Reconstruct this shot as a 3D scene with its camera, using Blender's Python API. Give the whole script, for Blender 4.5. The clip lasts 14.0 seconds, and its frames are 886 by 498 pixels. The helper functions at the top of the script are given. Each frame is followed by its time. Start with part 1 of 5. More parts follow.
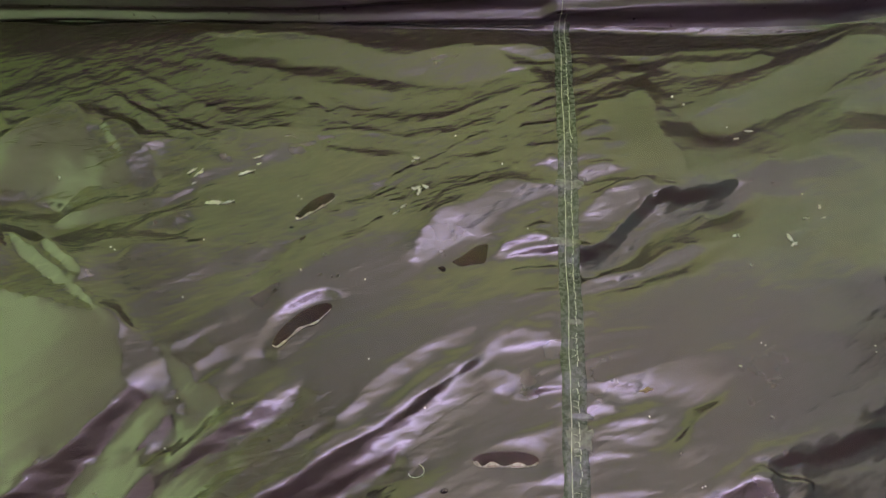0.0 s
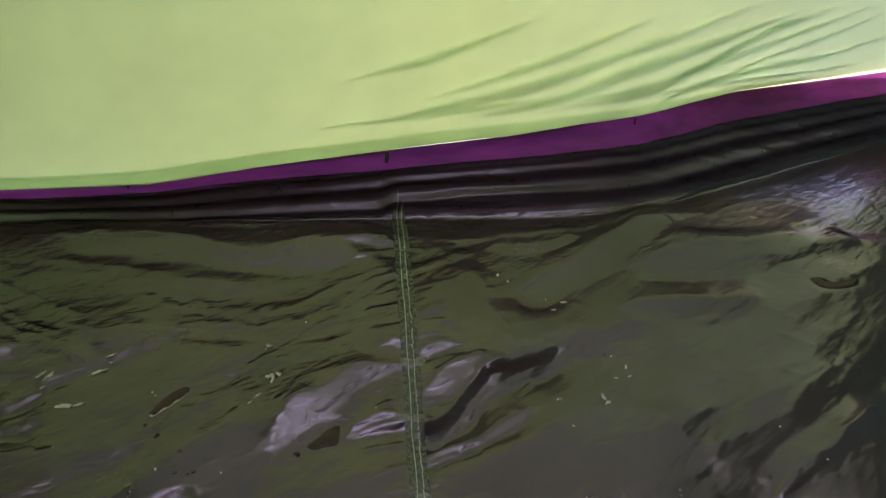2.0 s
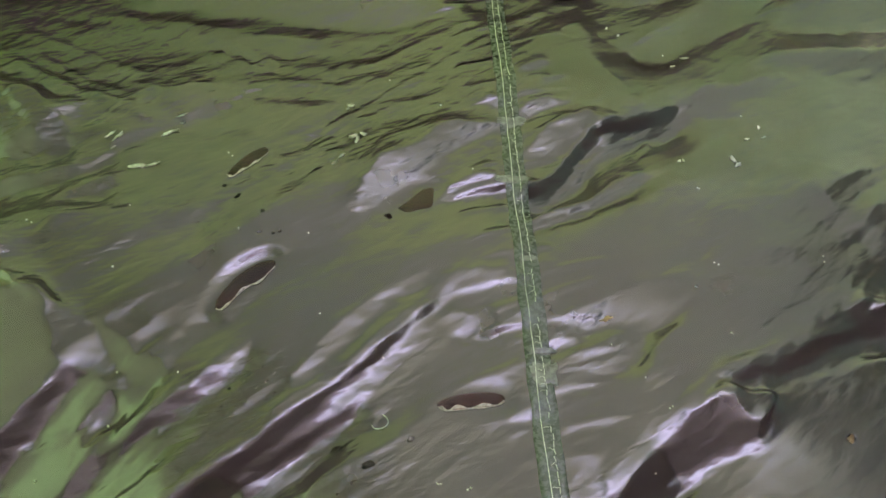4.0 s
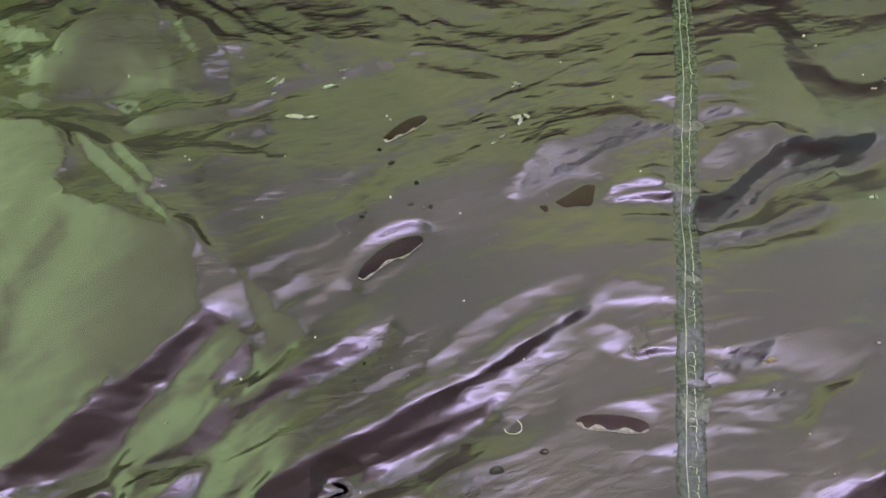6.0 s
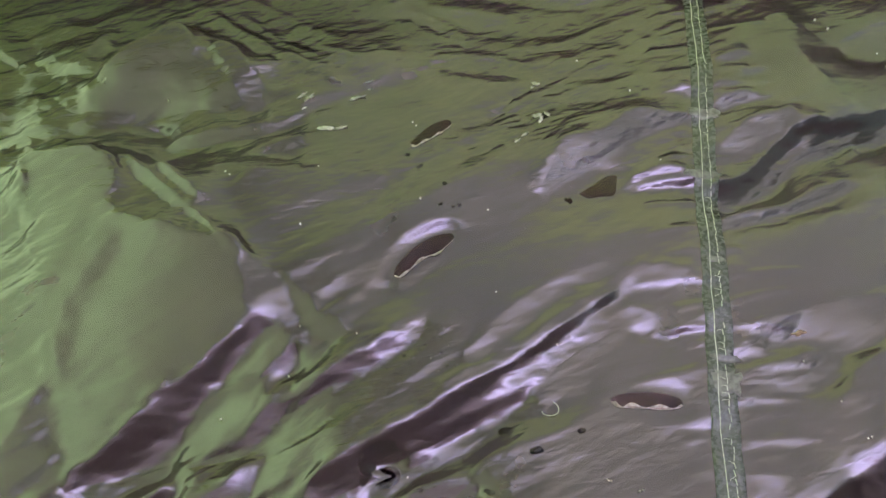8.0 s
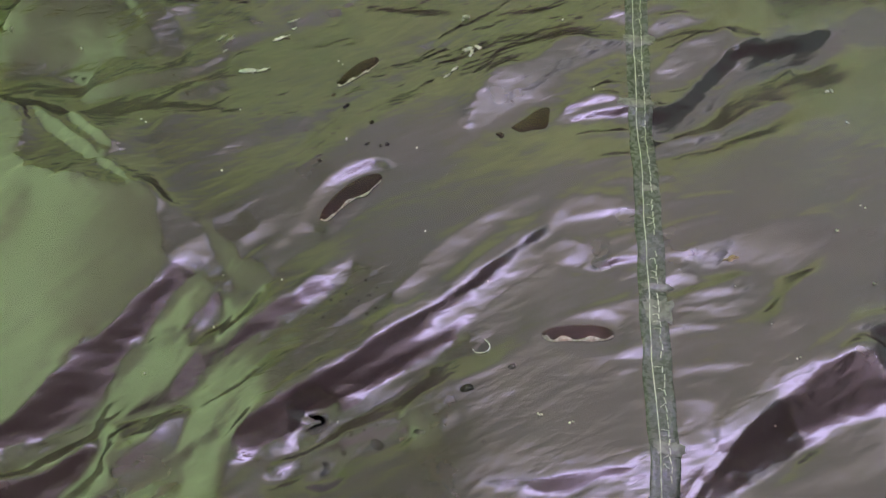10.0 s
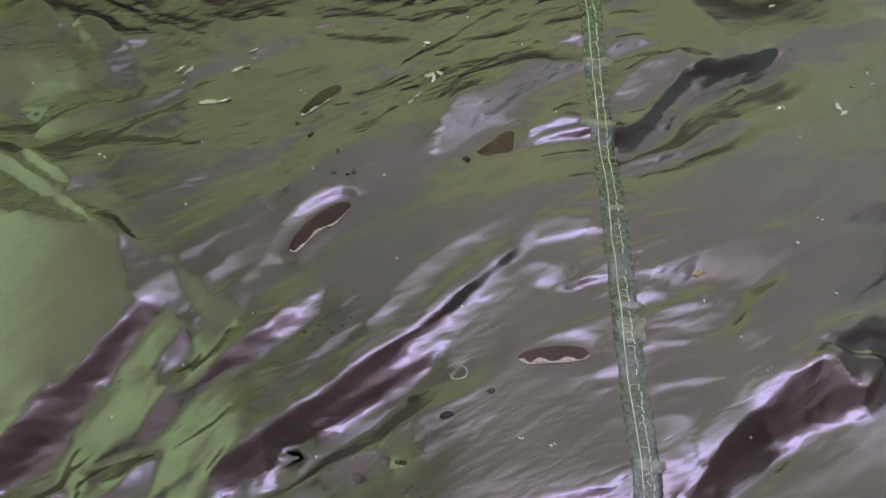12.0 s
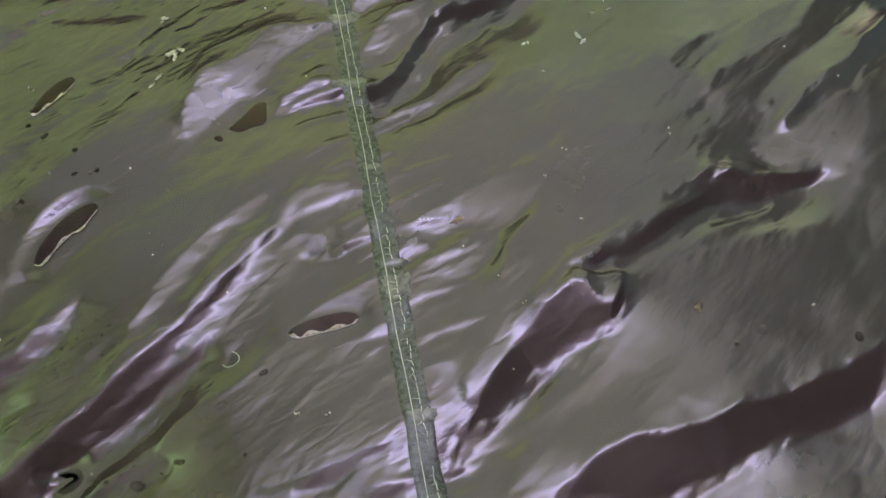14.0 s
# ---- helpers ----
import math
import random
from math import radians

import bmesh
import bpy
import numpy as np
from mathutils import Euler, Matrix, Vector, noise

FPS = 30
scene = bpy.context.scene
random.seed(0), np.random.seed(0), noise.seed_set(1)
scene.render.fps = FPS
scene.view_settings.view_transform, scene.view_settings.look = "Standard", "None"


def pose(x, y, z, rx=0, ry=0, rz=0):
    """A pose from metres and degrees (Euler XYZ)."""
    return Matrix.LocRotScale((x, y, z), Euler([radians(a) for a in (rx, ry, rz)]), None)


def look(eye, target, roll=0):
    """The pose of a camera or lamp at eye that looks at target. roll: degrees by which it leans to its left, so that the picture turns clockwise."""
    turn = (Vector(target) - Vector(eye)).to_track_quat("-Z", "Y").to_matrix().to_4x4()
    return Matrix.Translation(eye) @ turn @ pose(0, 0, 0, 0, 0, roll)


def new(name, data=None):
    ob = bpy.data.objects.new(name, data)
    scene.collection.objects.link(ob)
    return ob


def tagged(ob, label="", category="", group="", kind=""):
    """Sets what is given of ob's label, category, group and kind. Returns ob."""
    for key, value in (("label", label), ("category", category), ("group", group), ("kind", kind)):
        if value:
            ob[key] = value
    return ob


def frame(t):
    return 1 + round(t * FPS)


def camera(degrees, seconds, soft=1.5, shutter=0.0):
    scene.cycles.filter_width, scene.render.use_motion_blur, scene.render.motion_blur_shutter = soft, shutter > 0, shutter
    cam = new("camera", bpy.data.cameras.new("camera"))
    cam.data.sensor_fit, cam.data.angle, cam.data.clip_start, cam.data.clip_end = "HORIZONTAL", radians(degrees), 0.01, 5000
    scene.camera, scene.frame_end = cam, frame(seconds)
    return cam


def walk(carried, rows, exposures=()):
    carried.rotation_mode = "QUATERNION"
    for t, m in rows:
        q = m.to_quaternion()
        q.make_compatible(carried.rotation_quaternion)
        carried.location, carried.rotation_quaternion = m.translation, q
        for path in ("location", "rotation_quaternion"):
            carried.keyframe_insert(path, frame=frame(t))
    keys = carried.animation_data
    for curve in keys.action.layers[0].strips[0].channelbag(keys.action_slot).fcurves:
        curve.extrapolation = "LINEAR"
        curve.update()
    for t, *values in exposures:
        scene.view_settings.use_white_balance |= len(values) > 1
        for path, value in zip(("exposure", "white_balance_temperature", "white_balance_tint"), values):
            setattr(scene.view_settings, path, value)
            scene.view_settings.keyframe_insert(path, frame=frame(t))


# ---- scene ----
cam = camera(63.0, 14.0)
PATH = [
    (0, (-0.083, -0.342, 0.509), (-0.178, 0.909, -1.049), 0.3),
    (0.5, (-0.083, -0.349, 0.537), (-0.152, 1.001, -0.937), -0.4),
    (1, (-0.071, -0.356, 0.563), (0.003, 1.053, -0.854), 4.0),
    (1.5, (-0.06, -0.364, 0.583), (0.133, 1.153, -0.706), 6.3),
    (2, (-0.069, -0.363, 0.586), (0.195, 1.168, -0.674), 6.9),
    (2.5, (-0.062, -0.362, 0.568), (0.203, 1.167, -0.694), 5.1),
    (3, (-0.058, -0.355, 0.522), (0.177, 1.054, -0.878), 4.9),
    (3.5, (-0.06, -0.349, 0.5), (0.111, 0.917, -1.039), 3.7),
    (4, (-0.091, -0.347, 0.476), (-0.013, 0.848, -1.126), 2.1),
    (4.2, (-0.1, -0.342, 0.481), (-0.066, 0.81, -1.153), 0.9),
    (6.3, (-0.15, -0.316, 0.459), (-0.317, 0.789, -1.2), 1.5),
    (6.5, (-0.142, -0.317, 0.462), (-0.328, 0.792, -1.192), -0.0),
    (7, (-0.137, -0.316, 0.474), (-0.351, 0.803, -1.17), -3.0),
    (7.2, (-0.146, -0.321, 0.483), (-0.347, 0.814, -1.151), -2.9),
    (9.3, (-0.136, -0.353, 0.449), (-0.412, 0.716, -1.219), -7.1),
    (9.5, (-0.131, -0.35, 0.449), (-0.401, 0.696, -1.233), -7.4),
    (10, (-0.108, -0.341, 0.449), (-0.267, 0.699, -1.252), -4.4),
    (10.5, (-0.079, -0.333, 0.457), (-0.102, 0.715, -1.246), -2.4),
    (11, (-0.092, -0.33, 0.457), (-0.075, 0.725, -1.242), -1.0),
    (11.5, (-0.115, -0.335, 0.455), (-0.116, 0.751, -1.224), -1.0),
    (12, (-0.12, -0.337, 0.451), (-0.159, 0.755, -1.224), -1.0),
    (12.5, (-0.111, -0.338, 0.438), (-0.161, 0.725, -1.256), -0.4),
    (13, (-0.085, -0.337, 0.433), (-0.075, 0.68, -1.289), 0.9),
    (13.5, (-0.061, -0.334, 0.449), (0.067, 0.631, -1.298), 2.2),
    (14, (-0.032, -0.329, 0.463), (0.244, 0.598, -1.287), 5.6),
]
EXPOSURE = [
    (0.0, 3.84, 7300, 33),
    (0.5, 3.68, 7050, 36),
    (1.0, 3.35, 6950, 38),
    (1.5, 2.83, 7150, 31),
    (2.5, 2.74, 7200, 25),
    (3.0, 3.00, 7090, 21),
    (3.5, 3.81, 7300, 10),
    (4.0, 4.03, 7200, 15),
    (6.5, 4.06, 6680, 34),
    (7.2, 4.06, 6680, 34),
    (9.5, 4.00, 6820, 32),
    (10.5, 3.95, 6790, 30),
    (12.5, 3.97, 6690, 31),
    (14.0, 3.89, 6950, 24),
]
walk(cam, [(t, look(eye, target, roll)) for t, eye, target, roll in PATH], EXPOSURE)


# ---- light ----
world = bpy.data.worlds.new("sky")
scene.world = world
world.use_nodes = True
wn = world.node_tree.nodes
sky = wn.new("ShaderNodeTexSky")
sky.sky_type, sky.sun_disc = "NISHITA", False
sky.air_density, sky.dust_density, sky.ozone_density = 0.5, 4.2, 0.6
sky.sun_elevation, sky.sun_rotation = radians(33), radians(237)
world.node_tree.links.new(sky.outputs[0], wn["Background"].inputs[0])
wn["Background"].inputs[1].default_value = 0.56
sun = new("sun", bpy.data.lights.new("sun", "SUN"))
sun.data.energy, sun.data.angle, sun.data.color = 4.0, radians(0.5), (1.0, 0.95, 0.88)
sun.matrix_world = look((0, 0, 0), (0.70, 0.45, -0.55))


# ---- materials ----
def material(name):
    m = bpy.data.materials.new(name)
    m.use_nodes = True
    nt = m.node_tree
    return m, nt, nt.nodes["Principled BSDF"]


def node(nt, kind, **inputs):
    n = nt.nodes.new(kind)
    for k, v in inputs.items():
        n.inputs[k.replace("_", " ")].default_value = v
    return n


def ramp(nt, fac, *stops):
    n = nt.nodes.new("ShaderNodeValToRGB")
    while len(n.color_ramp.elements) < len(stops):
        n.color_ramp.elements.new(0.5)
    for e, (p, c) in zip(n.color_ramp.elements, stops):
        e.position, e.color = p, (*c, 1) if len(c) == 3 else c
    nt.links.new(fac, n.inputs[0])
    return n.outputs[0]


def noise_tex(nt, scale, detail=4.0, stretch=(1, 1, 1), turn=0.0, rough=0.55):
    tc = nt.nodes.new("ShaderNodeTexCoord")
    mp = nt.nodes.new("ShaderNodeMapping")
    mp.vector_type = "TEXTURE"
    mp.inputs["Scale"].default_value = [1 / c for c in stretch]
    mp.inputs["Rotation"].default_value = (0, 0, radians(turn))
    n = node(nt, "ShaderNodeTexNoise", Scale=scale, Detail=detail, Roughness=rough)
    nt.links.new(tc.outputs["Object"], mp.inputs[0])
    nt.links.new(mp.outputs[0], n.inputs["Vector"])
    return n.outputs["Fac"]


def crumpled_tex(nt, scale, stretch, turn):
    """Small flat faces between sharp creases, as deep as the sheet is crumpled there."""
    tc = nt.nodes.new("ShaderNodeTexCoord")
    mp = nt.nodes.new("ShaderNodeMapping")
    mp.vector_type = "TEXTURE"
    mp.inputs["Scale"].default_value = [1 / c for c in stretch]
    mp.inputs["Rotation"].default_value = (0, 0, radians(turn))
    stir = node(nt, "ShaderNodeTexNoise", Scale=scale * 0.6, Detail=2.0)
    mix = nt.nodes.new("ShaderNodeVectorMath")
    mix.operation = "MULTIPLY_ADD"
    mix.inputs[1].default_value = (0.8 / scale,) * 3
    cells = node(nt, "ShaderNodeTexVoronoi", Scale=scale)
    cells.feature = "DISTANCE_TO_EDGE"
    slack = nt.nodes.new("ShaderNodeAttribute")
    slack.attribute_name = "crumple"
    deep = nt.nodes.new("ShaderNodeMath")
    deep.operation = "MULTIPLY"
    nt.links.new(tc.outputs["Object"], mp.inputs[0])
    nt.links.new(tc.outputs["Object"], stir.inputs["Vector"])
    nt.links.new(stir.outputs["Color"], mix.inputs[0])
    nt.links.new(mp.outputs[0], mix.inputs[2])
    nt.links.new(mix.outputs[0], cells.inputs["Vector"])
    nt.links.new(cells.outputs["Distance"], deep.inputs[0])
    nt.links.new(slack.outputs["Fac"], deep.inputs[1])
    return deep.outputs[0]


def bump(nt, height, strength, distance, under=None):
    b = node(nt, "ShaderNodeBump", Strength=strength, Distance=distance)
    nt.links.new(height, b.inputs["Height"])
    if under:
        nt.links.new(under, b.inputs["Normal"])
    return b.outputs[0]


def coated_sheet(name, dark, light, rough=0.205, ior=1.85):
    m, nt, p = material(name)
    nt.links.new(ramp(nt, noise_tex(nt, 9, 6), (0.3, dark), (0.7, light)), p.inputs["Base Color"])
    r = ramp(nt, noise_tex(nt, 60, 4), (0.3, (rough - 0.03,) * 3), (0.75, (rough + 0.04,) * 3))
    nt.links.new(r, p.inputs["Roughness"])
    p.inputs["IOR"].default_value = ior
    b = bump(nt, noise_tex(nt, 18, 3, (0.4, 2, 1), 37), 1.0, 0.0006)
    b = bump(nt, noise_tex(nt, 50, 4, (0.5, 2, 1), 33), 1.0, 0.0002, b)
    b = bump(nt, noise_tex(nt, 95, 5, (0.45, 1.6, 1), 30, 0.55), 1.0, 0.0003, b)
    b = bump(nt, crumpled_tex(nt, 42, (0.5, 1.5, 1), 35), 1.0, 0.0021, b)
    b = bump(nt, crumpled_tex(nt, 95, (0.45, 1.5, 1), 20), 1.0, 0.0009, b)
    b = bump(nt, noise_tex(nt, 700, 2), 0.12, 0.0006, b)
    nt.links.new(b, p.inputs["Normal"])
    return m


def thin_cloth(name, colour, passing, streak=14, stretch=(1, 1, 1), low=0.86, beyond=None):
    """Cloth that throws back one colour and lets another through."""
    m, nt, p = material(name)
    out = nt.nodes["Material Output"]
    worn = noise_tex(nt, streak, 5, stretch)
    nt.links.new(ramp(nt, worn, (0.3, tuple(c * low for c in colour)), (0.7, colour)), p.inputs["Base Color"])
    p.inputs["Roughness"].default_value = 0.5
    tr = nt.nodes.new("ShaderNodeBsdfTranslucent")
    hue = ramp(nt, worn, (0.3, tuple(c * (low + 0.04) for c in passing)), (0.7, passing))
    if beyond:
        # the colour let through shifts to another one further along x
        tc, xyz = nt.nodes.new("ShaderNodeTexCoord"), nt.nodes.new("ShaderNodeSeparateXYZ")
        nt.links.new(tc.outputs["Object"], xyz.inputs[0])
        mix = nt.nodes.new("ShaderNodeMix")
        mix.data_type = "RGBA"
        nt.links.new(ramp(nt, xyz.outputs["X"], (0.05, (0, 0, 0)), (0.6, (1, 1, 1))), mix.inputs[0])
        nt.links.new(hue, mix.inputs[6])
        mix.inputs[7].default_value = (*beyond, 1)
        hue = mix.outputs[2]
    nt.links.new(hue, tr.inputs[0])
    both = nt.nodes.new("ShaderNodeAddShader")
    nt.links.new(p.outputs[0], both.inputs[0])
    nt.links.new(tr.outputs[0], both.inputs[1])
    nt.links.new(both.outputs[0], out.inputs[0])
    nt.links.new(bump(nt, noise_tex(nt, 500, 2), 0.1, 0.0006), p.inputs["Normal"])
    return m


SHEET = coated_sheet("coated_groundsheet", (0.030, 0.022, 0.018), (0.046, 0.033, 0.027))
LIME = thin_cloth("lime_cloth", (0.28, 0.33, 0.10), (0.106, 0.125, 0.043), beyond=(0.064, 0.086, 0.046))
GREEN = thin_cloth("pale_green_cloth", (0.20, 0.26, 0.16), (0.0236, 0.0450, 0.0225), streak=5, low=0.42)
# unseen roof cloth, dimmed along x to darken the sheet's reflections there
PALE = thin_cloth("pale_grey_cloth", (0.38, 0.37, 0.34), (0.098, 0.099, 0.066), beyond=(0.046, 0.054, 0.041), streak=6, low=0.42)
PURPLE = thin_cloth("purple_cloth", (0.16, 0.022, 0.15), (0.022, 0.003, 0.016), 60, (0.05, 1, 1), 0.45)
# unseen cloths, with dark and light sides painted in for the groundsheet to mirror
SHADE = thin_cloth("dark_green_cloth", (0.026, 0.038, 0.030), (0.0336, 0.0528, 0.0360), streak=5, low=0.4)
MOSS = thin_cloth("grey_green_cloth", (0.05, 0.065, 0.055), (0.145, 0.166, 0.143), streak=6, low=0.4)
PLUM = thin_cloth("dim_mirrored_cloth", (0.015, 0.014, 0.015), (0.0050, 0.0047, 0.0056))
LILAC = thin_cloth("dusky_mirrored_cloth", (0.03, 0.028, 0.031), (0.0180, 0.0158, 0.0205))
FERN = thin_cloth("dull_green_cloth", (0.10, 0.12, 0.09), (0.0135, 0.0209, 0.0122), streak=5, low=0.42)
DUSK = thin_cloth("dark_mirrored_cloth", (0.010, 0.007, 0.009), (0.002, 0.0012, 0.002))
EARTH, nt, p = material("earth")
nt.links.new(ramp(nt, noise_tex(nt, 6, 6), (0.3, (0.05, 0.06, 0.03)), (0.7, (0.10, 0.09, 0.05))), p.inputs["Base Color"])


# ---- building helpers ----
def part(name, bm, mat, parent=None, label=""):
    me = bpy.data.meshes.new(name)
    bm.to_mesh(me)
    bm.free()
    for f in me.polygons:
        f.use_smooth = True
    me.materials.append(mat)
    ob = new(name, me)
    ob.parent = parent
    if label:
        ob["label"] = label
    return ob


def sheet(name, places, mat, parent=None):
    """A sheet of cloth from a grid of places, rows by columns by xyz."""
    rows, cols = places.shape[:2]
    me = bpy.data.meshes.new(name)
    n = np.arange(rows * cols).reshape(rows, cols)
    quads = np.stack([n[:-1, :-1], n[:-1, 1:], n[1:, 1:], n[1:, :-1]], -1).reshape(-1, 4)
    me.from_pydata(places.reshape(-1, 3).tolist(), [], quads.tolist())
    me.polygons.foreach_set("use_smooth", np.ones(len(quads), bool))
    me.materials.append(mat)
    ob = new(name, me)
    ob.parent = parent
    return ob


def smooth(a):
    a = np.clip(a, 0, 1)
    return a * a * (3 - 2 * a)


def spline(points, n=26):
    """A Catmull-Rom curve through a few points."""
    p = np.array(points, float)
    p = np.vstack([2 * p[0] - p[1], p, 2 * p[-1] - p[-2]])
    out = []
    for t in np.linspace(0, len(p) - 3 - 1e-6, n):
        i, u = int(t), t % 1
        a, b, c, d = p[i : i + 4]
        out.append(0.5 * (2 * b + (c - a) * u + (2 * a - 5 * b + 4 * c - d) * u * u + (3 * b - a - 3 * c + d) * u**3))
    return np.array(out)


# ---- groundsheet ----
STEP = 0.0017
U, ROW = np.meshgrid(np.arange(-0.95, 1.25, STEP), np.arange(-0.75, 0.585, STEP))
# the foot of the low wall, where its cloth ends above, and the top of the purple strip
def foot(x):
    total = 0
    for k in range(-5, 6):
        total = total + np.interp(x + 0.01 * k, (-1.4, -0.5, 0.0, 0.18, 0.33, 0.47, 0.64, 0.87, 1.4), (0.34, 0.386, 0.409, 0.415, 0.430, 0.487, 0.563, 0.655, 0.86))
    return total / 11


def strip_top(x):
    high = np.interp(x, (-1.0, -0.3, 0.0, 0.34, 0.83, 1.3), (0.068, 0.076, 0.098, 0.120, 0.130, 0.132))
    return np.interp(x, (-1.0, -0.44, -0.3, -0.14, 0.0, 0.145, 0.34, 0.51, 0.83, 1.3), (0.31, 0.355, 0.372, 0.405, 0.430, 0.455, 0.505, 0.580, 0.670, 0.80)), high


def strip_foot(x):
    share = 0.80 - 0.09 * np.clip((x + 0.45) / 0.8, 0, 1)
    top = strip_top(x)
    return foot(x) + (top[0] - foot(x)) * share, top[1] * share


FOOT = foot(U)
CREST_Y, CREST_Z = strip_foot(U)
LENGTH = np.hypot(CREST_Y - FOOT, CREST_Z)
UP = np.clip((ROW - 0.45) / (0.583 - 0.45), 0, 1)
V = np.where(ROW <= 0.34, ROW, np.where(ROW <= 0.45, 0.34 + (FOOT - 0.34) * (ROW - 0.34) / 0.11, FOOT + LENGTH * UP))
RELIEF = np.zeros_like(U)


def grain(size, stretch=1.0, turn=0.0, seed=0):
    """Smooth noise over the sheet, in lumps of size metres, drawn out along a direction."""
    r = np.random.RandomState(seed)
    c, d = math.cos(radians(turn)), math.sin(radians(turn))
    a, b = (U * c + V * d) / (size * stretch) + 40, (V * c - U * d) / size + 40 + 0.35 * np.sin(U * 9 + seed)
    table = r.uniform(-1, 1, (256, 256))
    i, j = a.astype(int), b.astype(int)
    p, q = smooth(a - i), smooth(b - j)
    i, j = i % 255, j % 255
    return (table[i, j] * (1 - p) + table[i + 1, j] * p) * (1 - q) + (table[i, j + 1] * (1 - p) + table[i + 1, j + 1] * p) * q


WANDER = 0.28 * grain(0.02, 4, 35, 1) + 0.16 * grain(0.008, 3, 35, 2) + 0.10 * grain(0.004, 2, 35, 15)


FALL = np.linspace(0, 1, 201)
SLIDE = FALL**0.95 * (1 - FALL)
SLIDE = np.cumsum(SLIDE) / SLIDE.sum()
PLANE = np.minimum(1, np.minimum(FALL, 1 - FALL) / 0.08)
PLANE = np.cumsum(PLANE) / PLANE.sum()


def fold(gentle, *line, slide=SLIDE):
    """A fold of the sheet along a line of x, y, height and width in mm: it breaks off sharply to the line's right and swells gently to its left."""
    line = np.array(line, float)
    line[:, 2:] /= 1000
    gentle = min(0.09, max(0.65 * gentle / 1000, 2.2 * line[:, 2].max()))
    reach = 0.2 * np.linalg.norm(line[-1, :2] - line[0, :2])
    first, last = line[0].copy(), line[-1].copy()
    ends = line[1, :2] - line[0, :2], line[-1, :2] - line[-2, :2]
    first[:2] -= reach * ends[0] / np.linalg.norm(ends[0])
    last[:2] += reach * ends[1] / np.linalg.norm(ends[1])
    c = spline(np.vstack([first, line, last]), 30)
    reach = line[:, 3].max() + 2.6 * gentle
    lo, hi = c[:, :2].min(0) - reach, c[:, :2].max(0) + reach
    i0, i1 = np.searchsorted(ROW[:, 0], (min(lo[1], 0.34), hi[1] if hi[1] < 0.34 else 9))
    j0, j1 = np.searchsorted(U[0], (lo[0], hi[0]))
    u, v = U[i0:i1, j0:j1], V[i0:i1, j0:j1]
    if u.size == 0:
        return
    best, side, along = np.full(u.shape, 9.0), np.zeros(u.shape), np.zeros(u.shape)
    for k in range(len(c) - 1):
        a, d = c[k, :2], c[k + 1, :2] - c[k, :2]
        w = d @ d
        s = np.clip(((u - a[0]) * d[0] + (v - a[1]) * d[1]) / w, 0, 1)
        du, dv = u - a[0] - s * d[0], v - a[1] - s * d[1]
        far = np.hypot(du, dv)
        near = far < best
        best = np.where(near, far, best)
        side = np.where(near, (d[1] * du - d[0] * dv) / math.sqrt(w), side)
        along = np.where(near, (k + s) / (len(c) - 1), along)
    knots = np.linspace(0, 1, len(c))
    high, steep = np.interp(along, knots, np.abs(c[:, 2])), np.interp(along, knots, np.abs(c[:, 3]))
    side = np.where(side >= 0, 1, -1) * best + steep * 0.5 * WANDER[i0:i1, j0:j1]
    taper = smooth(along / 0.30) * smooth((1 - along) / 0.30)
    steep = steep * (0.12 + 0.88 * taper)
    shape = 1 - np.interp((side + steep) / (2 * steep), FALL, slide)
    shape = shape * np.exp(-((np.maximum(0, -side - steep) / gentle) ** 2))
    RELIEF[i0:i1, j0:j1] += high * taper * shape * (1 + 0.10 * WANDER[i0:i1, j0:j1])


def facet(gentle, *line):
    """The same, with one even slope on its right."""
    fold(gentle, *line, slide=PLANE)


# folds
facet(8, (-0.010, 0.286, 1.7, 2.0), (-0.073, 0.233, 1.7, 2.0), (-0.140, 0.181, 1.7, 2.0), (-0.181, 0.153, 1.7, 2.0), (-0.223, 0.129, 1.7, 2.0))
facet(8, (-0.010, 0.286, 1.7, 5.0), (-0.073, 0.233, 1.7, 5.0), (-0.140, 0.181, 1.7, 5.0), (-0.181, 0.153, 1.7, 5.0), (-0.223, 0.129, 1.7, 5.0))
fold(6, (-0.221, 0.133, 2.6, 3.0), (-0.182, 0.159, 2.6, 3.0), (-0.140, 0.187, 2.6, 3.0), (-0.073, 0.240, 2.6, 3.0), (-0.012, 0.292, 2.6, 3.0))
facet(10, (-0.348, 0.173, 1.7, 2.0), (-0.388, 0.192, 1.7, 2.0), (-0.430, 0.211, 1.7, 2.0), (-0.495, 0.256, 1.7, 2.0))
facet(10, (-0.348, 0.173, 1.7, 5.0), (-0.388, 0.192, 1.7, 5.0), (-0.430, 0.211, 1.7, 5.0), (-0.495, 0.256, 1.7, 5.0))
facet(20, (-0.184, 0.241, 1.7, 2.0), (-0.252, 0.265, 1.7, 2.0), (-0.325, 0.289, 1.7, 2.0), (-0.390, 0.294, 1.7, 2.0), (-0.455, 0.301, 1.7, 2.0))
facet(20, (-0.184, 0.241, 2.7, 8.0), (-0.252, 0.265, 2.7, 8.0), (-0.325, 0.289, 2.7, 8.0), (-0.390, 0.294, 2.7, 8.0), (-0.455, 0.301, 2.7, 8.0))
facet(10, (-0.356, 0.229, 1.7, 2.0), (-0.403, 0.253, 1.7, 2.0), (-0.470, 0.283, 1.7, 2.0))
facet(10, (-0.356, 0.229, 1.7, 5.0), (-0.403, 0.253, 1.7, 5.0), (-0.470, 0.283, 1.7, 5.0))
